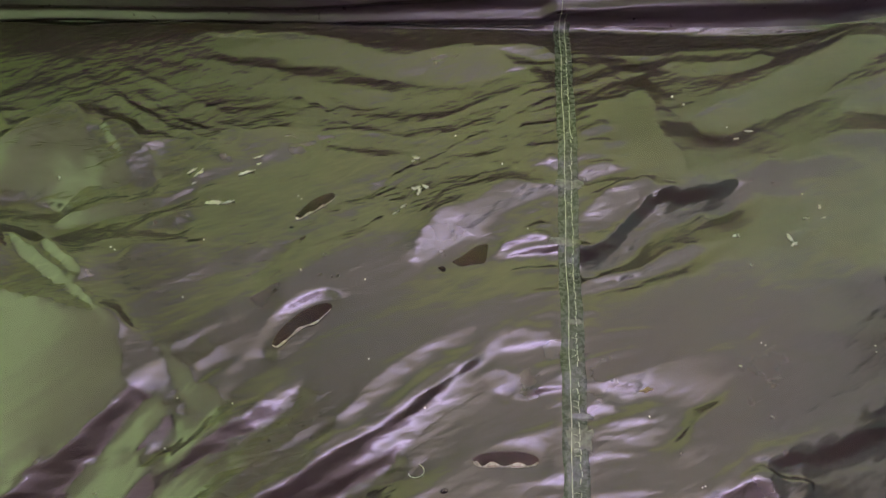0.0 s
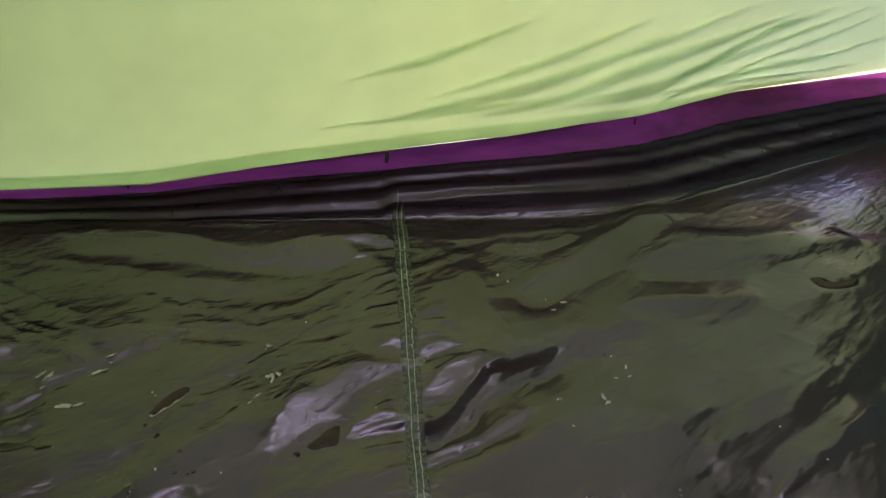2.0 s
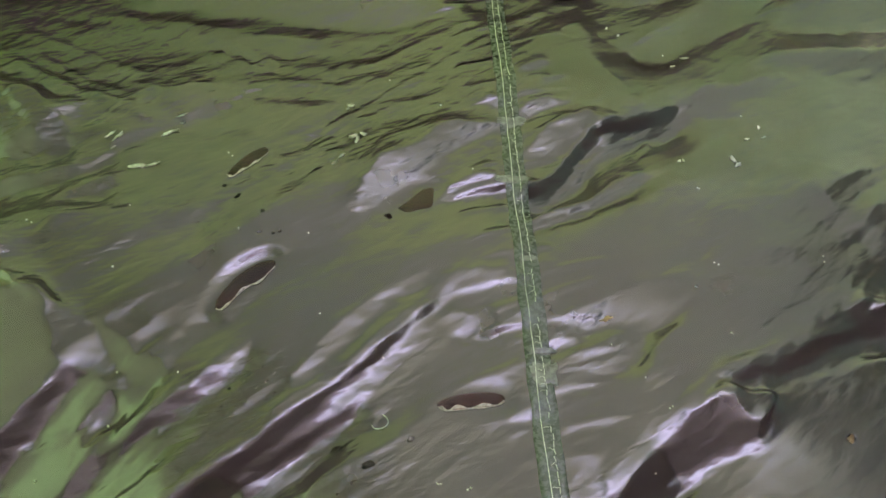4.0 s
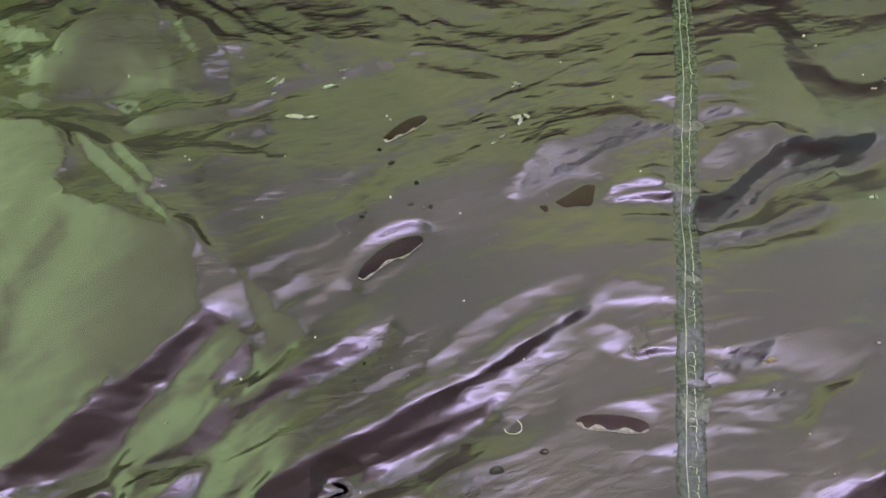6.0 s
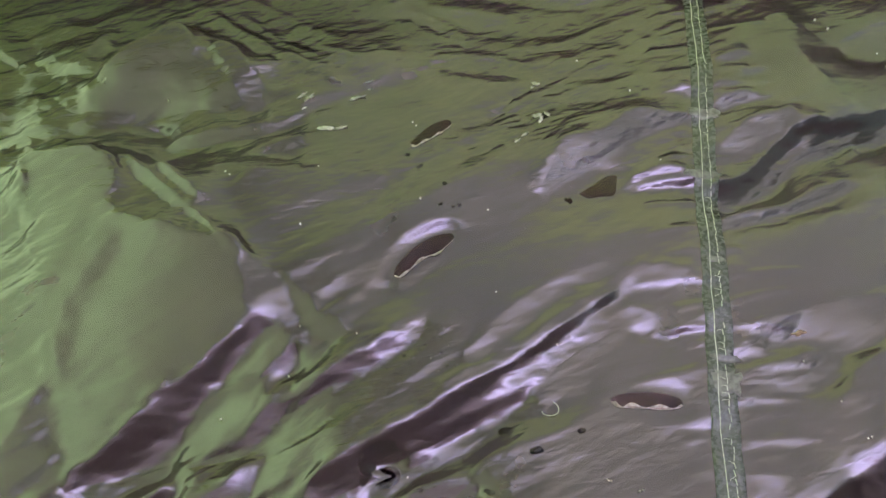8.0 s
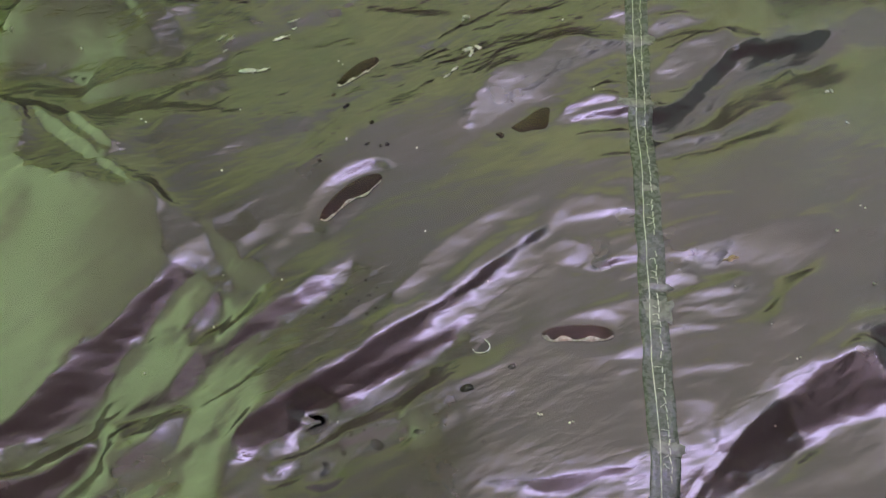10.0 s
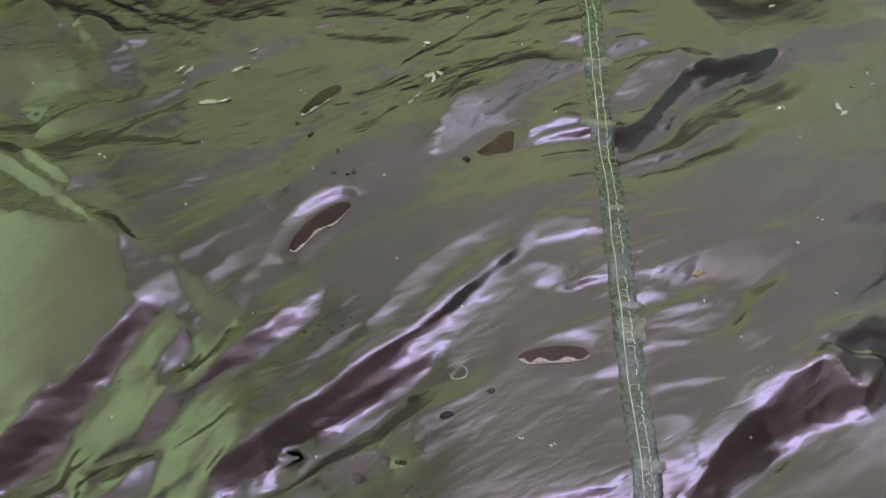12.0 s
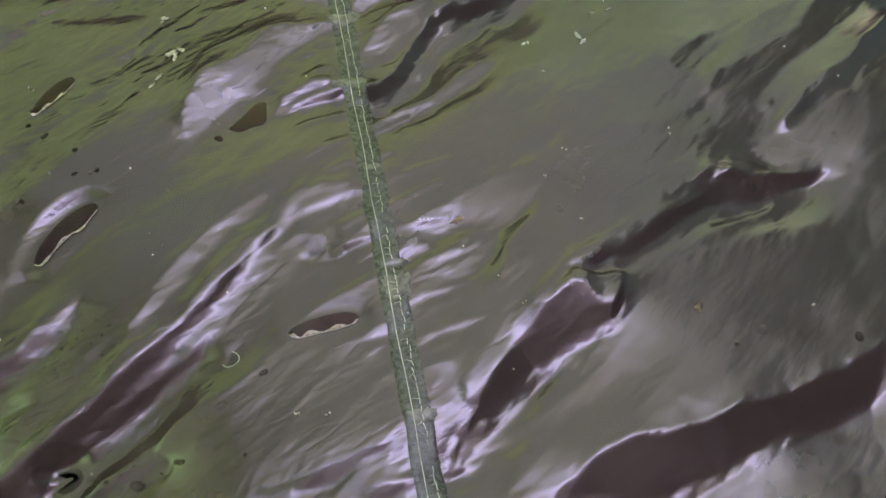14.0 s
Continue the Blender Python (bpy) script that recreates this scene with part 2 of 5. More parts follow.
facet(10, (-0.051, 0.294, 1.7, 2.0), (-0.096, 0.269, 1.7, 2.0), (-0.139, 0.245, 1.7, 2.0))
facet(10, (-0.051, 0.294, 2.0, 6.0), (-0.096, 0.269, 2.0, 6.0), (-0.139, 0.245, 2.0, 6.0))
facet(14, (-0.448, 0.122, 8.6, 8.0), (-0.425, 0.138, 8.6, 8.0), (-0.401, 0.169, 8.6, 8.0))
facet(8, (-0.388, 0.074, 6.7, 6.0), (-0.370, 0.079, 6.7, 6.0), (-0.354, 0.085, 6.8, 6.0))
fold(6, (-0.242, 0.205, 3.1, 3.0), (-0.207, 0.213, 3.1, 3.0), (-0.160, 0.204, 3.1, 3.0))
fold(8, (-0.003, 0.288, 6.9, 4.0), (0.031, 0.301, 6.9, 4.0), (0.080, 0.328, 6.9, 4.0))
fold(8, (0.005, 0.318, 6.9, 4.0), (0.048, 0.339, 6.9, 4.0), (0.085, 0.359, 6.9, 4.0))
facet(14, (0.309, 0.324, 14.5, 9.0), (0.398, 0.351, 14.5, 9.0), (0.483, 0.358, 14.5, 9.0), (0.588, 0.408, 14.5, 9.0))
facet(14, (0.128, 0.346, 12.9, 8.0), (0.186, 0.353, 12.9, 8.0), (0.228, 0.368, 12.9, 8.0))
facet(14, (0.153, 0.279, 14.5, 9.0), (0.215, 0.314, 14.5, 9.0), (0.264, 0.354, 14.5, 9.0), (0.333, 0.399, 14.5, 9.0), (0.404, 0.424, 14.5, 9.0))
fold(10, (0.011, 0.353, 5.6, 4.0), (0.112, 0.365, 5.6, 4.0), (0.191, 0.379, 5.6, 4.0), (0.266, 0.393, 5.6, 4.0), (0.343, 0.432, 5.6, 4.0), (0.477, 0.499, 5.6, 4.0))
facet(20, (0.504, 0.332, 15.8, 11.0), (0.564, 0.354, 15.8, 11.0), (0.634, 0.371, 15.8, 11.0))
fold(14, (-0.495, 0.361, 8.5, 7.0), (-0.353, 0.361, 8.5, 7.0), (-0.185, 0.370, 8.5, 7.0), (-0.039, 0.387, 8.5, 7.0))
facet(12, (-0.533, 0.134, 9.6, 8.0), (-0.512, 0.168, 9.6, 8.0), (-0.478, 0.191, 9.6, 8.0))
facet(8, (-0.480, 0.140, 6.0, 5.0), (-0.472, 0.166, 6.0, 5.0), (-0.467, 0.189, 6.0, 5.0))
facet(8, (-0.426, 0.129, 6.0, 5.0), (-0.422, 0.156, 6.0, 5.0), (-0.435, 0.180, 6.0, 5.0))
fold(10, (-0.549, 0.047, 6.1, 6.0), (-0.532, 0.094, 6.3, 6.0), (-0.502, 0.107, 6.3, 6.0))
fold(10, (-0.490, 0.068, 5.2, 5.0), (-0.442, 0.086, 5.2, 5.0), (-0.395, 0.093, 5.2, 5.0))
facet(20, (-0.587, 0.157, 11.9, 10.0), (-0.585, 0.186, 11.9, 10.0), (-0.585, 0.210, 11.9, 10.0))
facet(8, (-0.371, 0.200, 1.7, 2.0), (-0.408, 0.218, 1.7, 2.0), (-0.447, 0.246, 1.7, 2.0))
facet(8, (-0.371, 0.200, 1.7, 5.0), (-0.408, 0.218, 1.7, 5.0), (-0.447, 0.246, 1.7, 5.0))
facet(8, (-0.352, 0.182, 1.7, 2.0), (-0.394, 0.191, 1.7, 2.0), (-0.437, 0.208, 1.7, 2.0))
facet(8, (-0.352, 0.182, 1.7, 5.0), (-0.394, 0.191, 1.7, 5.0), (-0.437, 0.208, 1.7, 5.0))
facet(10, (-0.250, 0.246, 1.7, 2.0), (-0.297, 0.265, 1.7, 2.0), (-0.353, 0.292, 1.7, 2.0))
facet(10, (-0.250, 0.246, 2.0, 6.0), (-0.297, 0.265, 2.0, 6.0), (-0.353, 0.292, 2.0, 6.0))
facet(8, (-0.486, 0.242, 1.7, 2.0), (-0.513, 0.264, 1.7, 2.0), (-0.538, 0.295, 1.7, 2.0))
facet(8, (-0.486, 0.242, 1.4, 4.0), (-0.513, 0.264, 1.4, 4.0), (-0.538, 0.295, 1.4, 4.0))
facet(8, (-0.604, 0.214, 4.8, 5.0), (-0.582, 0.186, 4.8, 5.0), (-0.563, 0.156, 4.8, 5.0))
facet(20, (-0.556, 0.113, 9.1, 16.0), (-0.523, 0.137, 9.1, 16.0), (-0.477, 0.162, 9.1, 16.0))
facet(20, (-0.605, 0.072, 7.3, 14.0), (-0.590, 0.094, 7.7, 14.0), (-0.572, 0.125, 8.0, 14.0))
facet(6, (-0.492, 0.247, 2.9, 3.0), (-0.460, 0.221, 2.9, 3.0), (-0.426, 0.206, 2.9, 3.0), (-0.393, 0.190, 2.9, 3.0), (-0.362, 0.180, 2.9, 3.0))
facet(6, (-0.364, 0.208, 2.9, 3.0), (-0.326, 0.190, 2.9, 3.0), (-0.282, 0.187, 2.9, 3.0))
facet(8, (-0.295, 0.275, 3.8, 4.0), (-0.258, 0.259, 3.8, 4.0), (-0.226, 0.235, 3.8, 4.0))
facet(6, (-0.467, 0.178, 2.9, 3.0), (-0.438, 0.151, 2.9, 3.0), (-0.411, 0.122, 2.9, 3.0))
facet(6, (-0.448, 0.189, 2.9, 3.0), (-0.430, 0.168, 2.9, 3.0), (-0.407, 0.141, 2.9, 3.0))
facet(6, (-0.494, 0.190, 2.4, 2.5), (-0.476, 0.161, 2.4, 2.5), (-0.455, 0.133, 2.4, 2.5))
# end of folds

# panels: taut faces of the creased sheet, as the rise along x and y, the softness of the edge in mm and an outline
LEAN_X, LEAN_Y, HOLD = np.zeros_like(U), np.zeros_like(U), np.zeros_like(U)
RAGGED = 1.4 * grain(0.010, 3, 35, 41) + 1.1 * grain(0.004, 3, 30, 42) + 0.6 * grain(0.0025, 2, 20, 43)

TORN = 0.8 * grain(0.012, 6, 30, 45) + 0.5 * grain(0.006, 6, 36, 46)
UNEVEN = 1 + 0.09 * grain(0.007, 8, 38, 61) + 0.09 * grain(0.018, 4, 34, 62) + 0.07 * grain(0.0035, 8, 41, 63)


def shards(size, stretch, turn, seed):
    """Small flat faces of crumpled cloth: an even, random slope in each."""
    r = np.random.RandomState(seed)
    c, d = math.cos(radians(turn)), math.sin(radians(turn))
    bend = 0.5 * grain(3 * size, 1, 0, seed + 500)
    a, b = (U * c + V * d) / (size * stretch) + 90 + bend, (V * c - U * d) / size + 90 - bend
    jitter, slope = r.uniform(0, 1, (256, 256, 2)), r.normal(0, 1, (256, 256, 2))
    i, j = a.astype(int), b.astype(int)
    best, out = np.full(U.shape, 9.0), np.zeros(U.shape + (2,))
    for p in (-1, 0, 1):
        for q in (-1, 0, 1):
            k, n = (i + p) % 256, (j + q) % 256
            away = (i + p + jitter[k, n, 0] - a) ** 2 + (j + q + jitter[k, n, 1] - b) ** 2
            near = away < best
            best = np.where(near, away, best)
            out = np.where(near[..., None], slope[k, n], out)
    return out[..., 0] * -d * 0.8 + out[..., 1] * 0.4, out[..., 0] * c * 0.8 + out[..., 1] * 0.4


def panel(rise_x, rise_y, soft, *outline):
    """Tilts the sheet inside an outline, with an edge that wanders a little."""
    p = spline(outline + outline[:1], 6 * len(outline) + 1)
    soft = soft / 1000
    reach = 4 * soft + 0.006
    (x0, y0), (x1, y1) = p.min(0) - reach, p.max(0) + reach
    rows = slice(*np.searchsorted(ROW[:, 0], (min(y0, 0.34), y1 if y1 < 0.34 else 9)))
    cols = slice(*np.searchsorted(U[0], (x0, x1)))
    u, v = U[rows, cols], V[rows, cols]
    inside, away = np.zeros(u.shape, bool), np.full(u.shape, 9.0)
    for (ax, ay), (bx, by) in zip(p, p[1:]):
        inside ^= ((ay > v) != (by > v)) & (u < (bx - ax) * (v - ay) / (by - ay + 1e-12) + ax)
        s = np.clip(((u - ax) * (bx - ax) + (v - ay) * (by - ay)) / ((bx - ax) ** 2 + (by - ay) ** 2 + 1e-12), 0, 1)
        away = np.minimum(away, np.hypot(u - ax - s * (bx - ax), v - ay - s * (by - ay)))
    away = np.where(inside, away, -away)
    # the edge is crisp along the crest and runs out softly at its foot
    gy, gx = np.gradient(away)
    foot_side = np.clip((gx * rise_x + gy * rise_y) / (np.hypot(gx, gy) * math.hypot(rise_x, rise_y) + 1e-9), 0, 1)
    soft = soft * (0.7 + 1.1 * foot_side)
    away = away + np.minimum(0.0020, 0.6 * soft) * RAGGED[rows, cols] + min(0.003, 0.045 * math.sqrt((x1 - x0) * (y1 - y0))) * TORN[rows, cols]
    share = smooth(0.5 + away / (2 * soft))
    uneven = UNEVEN[rows, cols]
    LEAN_X[rows, cols] += (rise_x * uneven - LEAN_X[rows, cols]) * share
    LEAN_Y[rows, cols] += (rise_y * uneven - LEAN_Y[rows, cols]) * share
    HOLD[rows, cols] = np.maximum(HOLD[rows, cols], share * (0.3 if 0 < math.hypot(rise_x, rise_y) < 0.2 else min(1, 0.6 + 1.2 * math.hypot(rise_x, rise_y))))


panel(-0.13, -0.12, 14.0, (0.050, -0.280), (0.085, -0.205), (0.150, -0.165), (0.240, -0.150), (0.310, -0.200), (0.250, -0.280), (0.130, -0.310))
panel(-0.05, 0.35, 5.0, (-0.575, 0.020), (-0.531, 0.033), (-0.497, 0.020), (-0.486, -0.020), (-0.452, -0.031), (-0.409, -0.035), (-0.373, -0.039), (-0.352, -0.086), (-0.342, -0.094), (-0.370, -0.122), (-0.396, -0.156), (-0.422, -0.187), (-0.448, -0.213))
panel(-0.15, 0.12, 8.0, (-0.384, 0.039), (-0.310, 0.051), (-0.265, 0.041), (-0.275, -0.012), (-0.294, -0.042), (-0.314, -0.061), (-0.358, -0.037), (-0.375, -0.007))
panel(-0.27, 0.03, 5.0, (-0.489, -0.137), (-0.492, -0.100), (-0.483, -0.063), (-0.463, -0.038), (-0.464, -0.076), (-0.471, -0.116), (-0.473, -0.152))
panel(-0.17, 0.12, 5.0, (-0.457, -0.175), (-0.438, -0.146), (-0.414, -0.116), (-0.388, -0.088), (-0.394, -0.103), (-0.415, -0.134), (-0.436, -0.167), (-0.447, -0.185))
panel(-0.24, 0.34, 4.0, (-0.526, -0.070), (-0.513, -0.041), (-0.496, -0.027), (-0.497, -0.055), (-0.501, -0.092), (-0.506, -0.107))
panel(0.00, 0.00, 12.0, (-0.193, -0.025), (-0.076, 0.010), (-0.016, 0.020), (-0.014, -0.000), (-0.066, -0.011), (-0.139, -0.041), (-0.176, -0.076), (-0.217, -0.078), (-0.269, -0.100), (-0.246, -0.059), (-0.199, -0.036))
panel(0.00, 0.00, 12.0, (0.018, 0.021), (0.105, 0.051), (0.145, 0.069), (0.133, -0.005), (0.083, -0.028), (0.023, -0.047), (0.011, -0.035))
panel(0.00, 0.00, 12.0, (-0.336, 0.149), (-0.248, 0.179), (-0.173, 0.162), (-0.227, 0.121), (-0.269, 0.084), (-0.312, 0.057), (-0.345, 0.071), (-0.344, 0.101))
panel(0.02, -0.05, 12.0, (-0.052, -0.086), (-0.006, -0.074), (-0.006, -0.095), (-0.055, -0.108), (-0.081, -0.112))
panel(-0.18, 0.08, 4.0, (-0.364, -0.046), (-0.331, -0.063), (-0.306, -0.088), (-0.289, -0.104), (-0.318, -0.102), (-0.341, -0.092), (-0.354, -0.082))
panel(0.00, 0.00, 10.0, (0.024, 0.248), (0.084, 0.290), (0.089, 0.228), (0.121, 0.176), (0.083, 0.173), (0.059, 0.165), (0.024, 0.153))
panel(0.02, -0.10, 12.0, (-0.090, -0.153), (-0.018, -0.148), (-0.008, -0.168), (-0.122, -0.188), (-0.137, -0.182), (-0.110, -0.167))
panel(-0.09, 0.13, 11.4, (-0.316, -0.056), (-0.277, -0.002), (-0.215, 0.049), (-0.151, 0.060), (-0.163, 0.007), (-0.225, -0.036), (-0.279, -0.064))
panel(-0.35, 0.51, 3.8, (-0.139, 0.059), (-0.132, 0.081), (-0.115, 0.102), (-0.090, 0.112), (-0.074, 0.130), (-0.053, 0.145), (-0.031, 0.145), (-0.010, 0.148), (-0.008, 0.139), (-0.024, 0.126), (-0.047, 0.109), (-0.065, 0.092), (-0.083, 0.074), (-0.101, 0.059), (-0.120, 0.043), (-0.133, 0.044))
panel(0.18, -0.23, 2.1, (-0.069, 0.071), (-0.056, 0.091), (-0.031, 0.109), (-0.012, 0.114), (-0.029, 0.099), (-0.056, 0.081))
panel(-0.02, 0.56, 2.8, (-0.065, 0.064), (-0.056, 0.079), (-0.038, 0.088), (-0.017, 0.085), (-0.002, 0.079), (-0.006, 0.069), (-0.017, 0.068), (-0.033, 0.075), (-0.051, 0.071))
panel(-0.14, 0.56, 3.8, (0.008, 0.097), (0.011, 0.112), (0.028, 0.137), (0.048, 0.153), (0.075, 0.163), (0.068, 0.140), (0.057, 0.121), (0.041, 0.110), (0.024, 0.106), (0.014, 0.097))
panel(-0.69, 0.98, 2.7, (0.007, 0.075), (0.026, 0.086), (0.045, 0.106), (0.060, 0.127), (0.073, 0.140), (0.095, 0.151), (0.129, 0.161), (0.163, 0.177), (0.162, 0.169), (0.127, 0.150), (0.098, 0.140), (0.079, 0.128), (0.063, 0.110), (0.044, 0.088), (0.025, 0.076), (0.011, 0.069))
panel(-0.30, 0.44, 3.8, (0.011, 0.061), (0.029, 0.074), (0.050, 0.089), (0.070, 0.112), (0.088, 0.126), (0.122, 0.141), (0.161, 0.162), (0.159, 0.153), (0.125, 0.134), (0.091, 0.119), (0.077, 0.106), (0.057, 0.085), (0.034, 0.070), (0.015, 0.057))
panel(0.33, -0.43, 2.1, (0.073, 0.094), (0.090, 0.109), (0.110, 0.123), (0.128, 0.139), (0.131, 0.135), (0.119, 0.120), (0.096, 0.103), (0.075, 0.092))
panel(-0.19, 0.41, 2.8, (0.008, 0.037), (0.028, 0.048), (0.059, 0.060), (0.082, 0.071), (0.111, 0.086), (0.111, 0.079), (0.090, 0.065), (0.058, 0.048), (0.027, 0.038), (0.009, 0.031))
panel(-0.30, 0.65, 1.9, (0.016, 0.218), (0.038, 0.230), (0.046, 0.227), (0.035, 0.220), (0.018, 0.214))
panel(-0.22, 0.69, 1.9, (0.014, 0.167), (0.035, 0.178), (0.057, 0.175), (0.035, 0.167), (0.016, 0.161))
panel(-0.24, 0.36, 2.8, (0.017, 0.186), (0.042, 0.205), (0.057, 0.209), (0.031, 0.187))
panel(0.01, 0.58, 1.9, (-0.038, 0.171), (-0.018, 0.185), (-0.003, 0.176), (-0.006, 0.168), (-0.024, 0.171))
panel(0.04, 0.23, 2.8, (0.020, -0.017), (0.007, -0.014), (0.017, -0.009), (0.025, -0.011))
panel(-0.09, 0.15, 2.8, (0.011, -0.044), (0.027, -0.032), (0.044, -0.022), (0.048, -0.025), (0.023, -0.040))
panel(-0.17, 0.41, 2.8, (0.022, -0.065), (0.038, -0.052), (0.062, -0.044), (0.079, -0.044), (0.058, -0.060), (0.037, -0.067))
panel(0.10, 0.24, 3.8, (0.062, -0.044), (0.090, -0.031), (0.130, -0.022), (0.124, -0.041), (0.106, -0.060), (0.078, -0.067), (0.060, -0.063))
panel(-0.14, 0.42, 1.9, (-0.004, -0.086), (0.009, -0.079), (0.029, -0.075), (0.030, -0.078), (0.017, -0.086), (-0.002, -0.090))
panel(-0.09, 0.18, 3.8, (0.010, -0.101), (0.031, -0.089), (0.059, -0.077), (0.086, -0.065), (0.073, -0.078), (0.046, -0.091), (0.016, -0.103))
panel(-0.08, 0.19, 3.8, (0.015, -0.111), (0.038, -0.100), (0.065, -0.089), (0.078, -0.089), (0.049, -0.105), (0.022, -0.116))
panel(-0.06, 0.11, 2.8, (0.014, -0.132), (0.036, -0.119), (0.034, -0.126), (0.018, -0.135))
panel(-0.04, 0.14, 2.8, (0.011, -0.151), (0.031, -0.141), (0.054, -0.139), (0.045, -0.145), (0.017, -0.152))
panel(-0.00, 0.42, 2.8, (-0.062, -0.048), (-0.051, -0.052), (-0.037, -0.065), (-0.021, -0.058), (-0.006, -0.049), (-0.005, -0.062), (-0.025, -0.067), (-0.037, -0.072), (-0.052, -0.071), (-0.062, -0.067), (-0.065, -0.056))
panel(-0.01, 0.31, 4.8, (-0.074, -0.031), (-0.062, -0.018), (-0.045, -0.010), (-0.025, -0.011), (-0.012, -0.019), (-0.012, -0.028), (-0.029, -0.035), (-0.049, -0.036), (-0.061, -0.042), (-0.071, -0.043))
panel(-0.07, 0.09, 7.6, (-0.154, -0.141), (-0.130, -0.120), (-0.109, -0.100), (-0.091, -0.079), (-0.077, -0.058), (-0.065, -0.046), (-0.065, -0.062), (-0.056, -0.075), (-0.037, -0.077), (-0.056, -0.083), (-0.082, -0.096), (-0.108, -0.113), (-0.129, -0.127))
panel(-0.66, 0.78, 7.6, (-0.287, -0.215), (-0.265, -0.197), (-0.235, -0.172), (-0.202, -0.147), (-0.176, -0.124), (-0.148, -0.103), (-0.119, -0.076), (-0.097, -0.056), (-0.074, -0.036), (-0.076, -0.048), (-0.094, -0.067), (-0.111, -0.085), (-0.132, -0.104), (-0.150, -0.119), (-0.166, -0.140), (-0.199, -0.165), (-0.231, -0.187), (-0.254, -0.210))
panel(-0.66, 0.87, 7.6, (-0.248, -0.205), (-0.225, -0.180), (-0.193, -0.157), (-0.166, -0.139), (-0.139, -0.128), (-0.158, -0.143), (-0.191, -0.166), (-0.216, -0.186), (-0.237, -0.207))
panel(-0.11, 0.13, 1.9, (-0.266, -0.187), (-0.236, -0.165), (-0.204, -0.138), (-0.170, -0.112), (-0.142, -0.089), (-0.113, -0.062), (-0.072, -0.024), (-0.071, -0.028), (-0.112, -0.067), (-0.141, -0.094), (-0.169, -0.117), (-0.203, -0.142), (-0.236, -0.168))
panel(-0.07, 0.11, 3.8, (-0.196, -0.176), (-0.170, -0.157), (-0.150, -0.143), (-0.122, -0.128), (-0.097, -0.110), (-0.093, -0.111), (-0.118, -0.130), (-0.146, -0.147), (-0.169, -0.162), (-0.192, -0.179))
panel(-0.25, 0.26, 3.8, (-0.179, -0.102), (-0.167, -0.080), (-0.145, -0.060), (-0.127, -0.040), (-0.104, -0.022), (-0.080, -0.012), (-0.099, -0.030), (-0.126, -0.052), (-0.147, -0.076), (-0.168, -0.098), (-0.177, -0.105))
panel(-0.10, 0.17, 3.8, (-0.162, -0.184), (-0.153, -0.173), (-0.126, -0.158), (-0.102, -0.144), (-0.082, -0.135), (-0.094, -0.149), (-0.118, -0.164), (-0.142, -0.177))
panel(-0.09, 0.21, 2.8, (-0.057, -0.155), (-0.047, -0.145), (-0.029, -0.137), (-0.007, -0.130), (-0.009, -0.137), (-0.029, -0.142), (-0.043, -0.151))
panel(-0.01, 0.11, 5.7, (-0.070, -0.115), (-0.048, -0.108), (-0.006, -0.097), (-0.007, -0.114), (-0.025, -0.117), (-0.051, -0.114))
panel(0.05, 0.20, 4.0, (-0.336, -0.100), (-0.318, -0.104), (-0.333, -0.137), (-0.340, -0.151), (-0.327, -0.158), (-0.335, -0.180), (-0.356, -0.196), (-0.374, -0.189), (-0.371, -0.169), (-0.358, -0.150), (-0.351, -0.132))
panel(-0.06, 0.07, 5.0, (-0.300, -0.159), (-0.260, -0.134), (-0.233, -0.114), (-0.236, -0.134), (-0.269, -0.158), (-0.296, -0.183), (-0.326, -0.203), (-0.355, -0.215), (-0.341, -0.195), (-0.309, -0.176))
panel(-0.04, 0.06, 6.0, (-0.355, -0.215), (-0.326, -0.203), (-0.274, -0.168), (-0.241, -0.147), (-0.206, -0.129), (-0.208, -0.139), (-0.237, -0.163), (-0.268, -0.185), (-0.297, -0.211), (-0.347, -0.225))
panel(-0.47, 0.55, 4.6, (-0.300, -0.145), (-0.285, -0.130), (-0.266, -0.112), (-0.246, -0.095), (-0.218, -0.079), (-0.224, -0.096), (-0.241, -0.114), (-0.261, -0.130), (-0.281, -0.142), (-0.300, -0.158), (-0.310, -0.175), (-0.328, -0.189), (-0.356, -0.196), (-0.335, -0.180), (-0.327, -0.158))
panel(-0.14, 0.17, 1.9, (-0.318, -0.152), (-0.304, -0.146), (-0.286, -0.126), (-0.267, -0.106), (-0.240, -0.086), (-0.217, -0.074), (-0.216, -0.077), (-0.239, -0.090), (-0.266, -0.110), (-0.285, -0.129), (-0.303, -0.150))
panel(-0.48, 0.47, 3.1, (-0.333, -0.138), (-0.325, -0.125), (-0.314, -0.112), (-0.309, -0.121), (-0.324, -0.134))
panel(-0.04, 0.08, 5.0, (-0.258, -0.140), (-0.233, -0.113), (-0.214, -0.092), (-0.179, -0.082), (-0.184, -0.098), (-0.208, -0.121), (-0.237, -0.131))
panel(-0.97, 0.70, 6.1, (-0.444, -0.220), (-0.429, -0.206), (-0.414, -0.188), (-0.395, -0.160), (-0.373, -0.135), (-0.360, -0.116), (-0.344, -0.093), (-0.345, -0.110), (-0.354, -0.131), (-0.362, -0.152), (-0.374, -0.170), (-0.376, -0.185), (-0.393, -0.200), (-0.408, -0.215), (-0.426, -0.226), (-0.436, -0.235))
panel(-0.29, 0.29, 3.8, (-0.281, -0.058), (-0.252, -0.035), (-0.235, -0.008), (-0.220, 0.006), (-0.198, 0.012), (-0.204, 0.003), (-0.230, -0.013), (-0.245, -0.036), (-0.248, -0.049), (-0.264, -0.055))
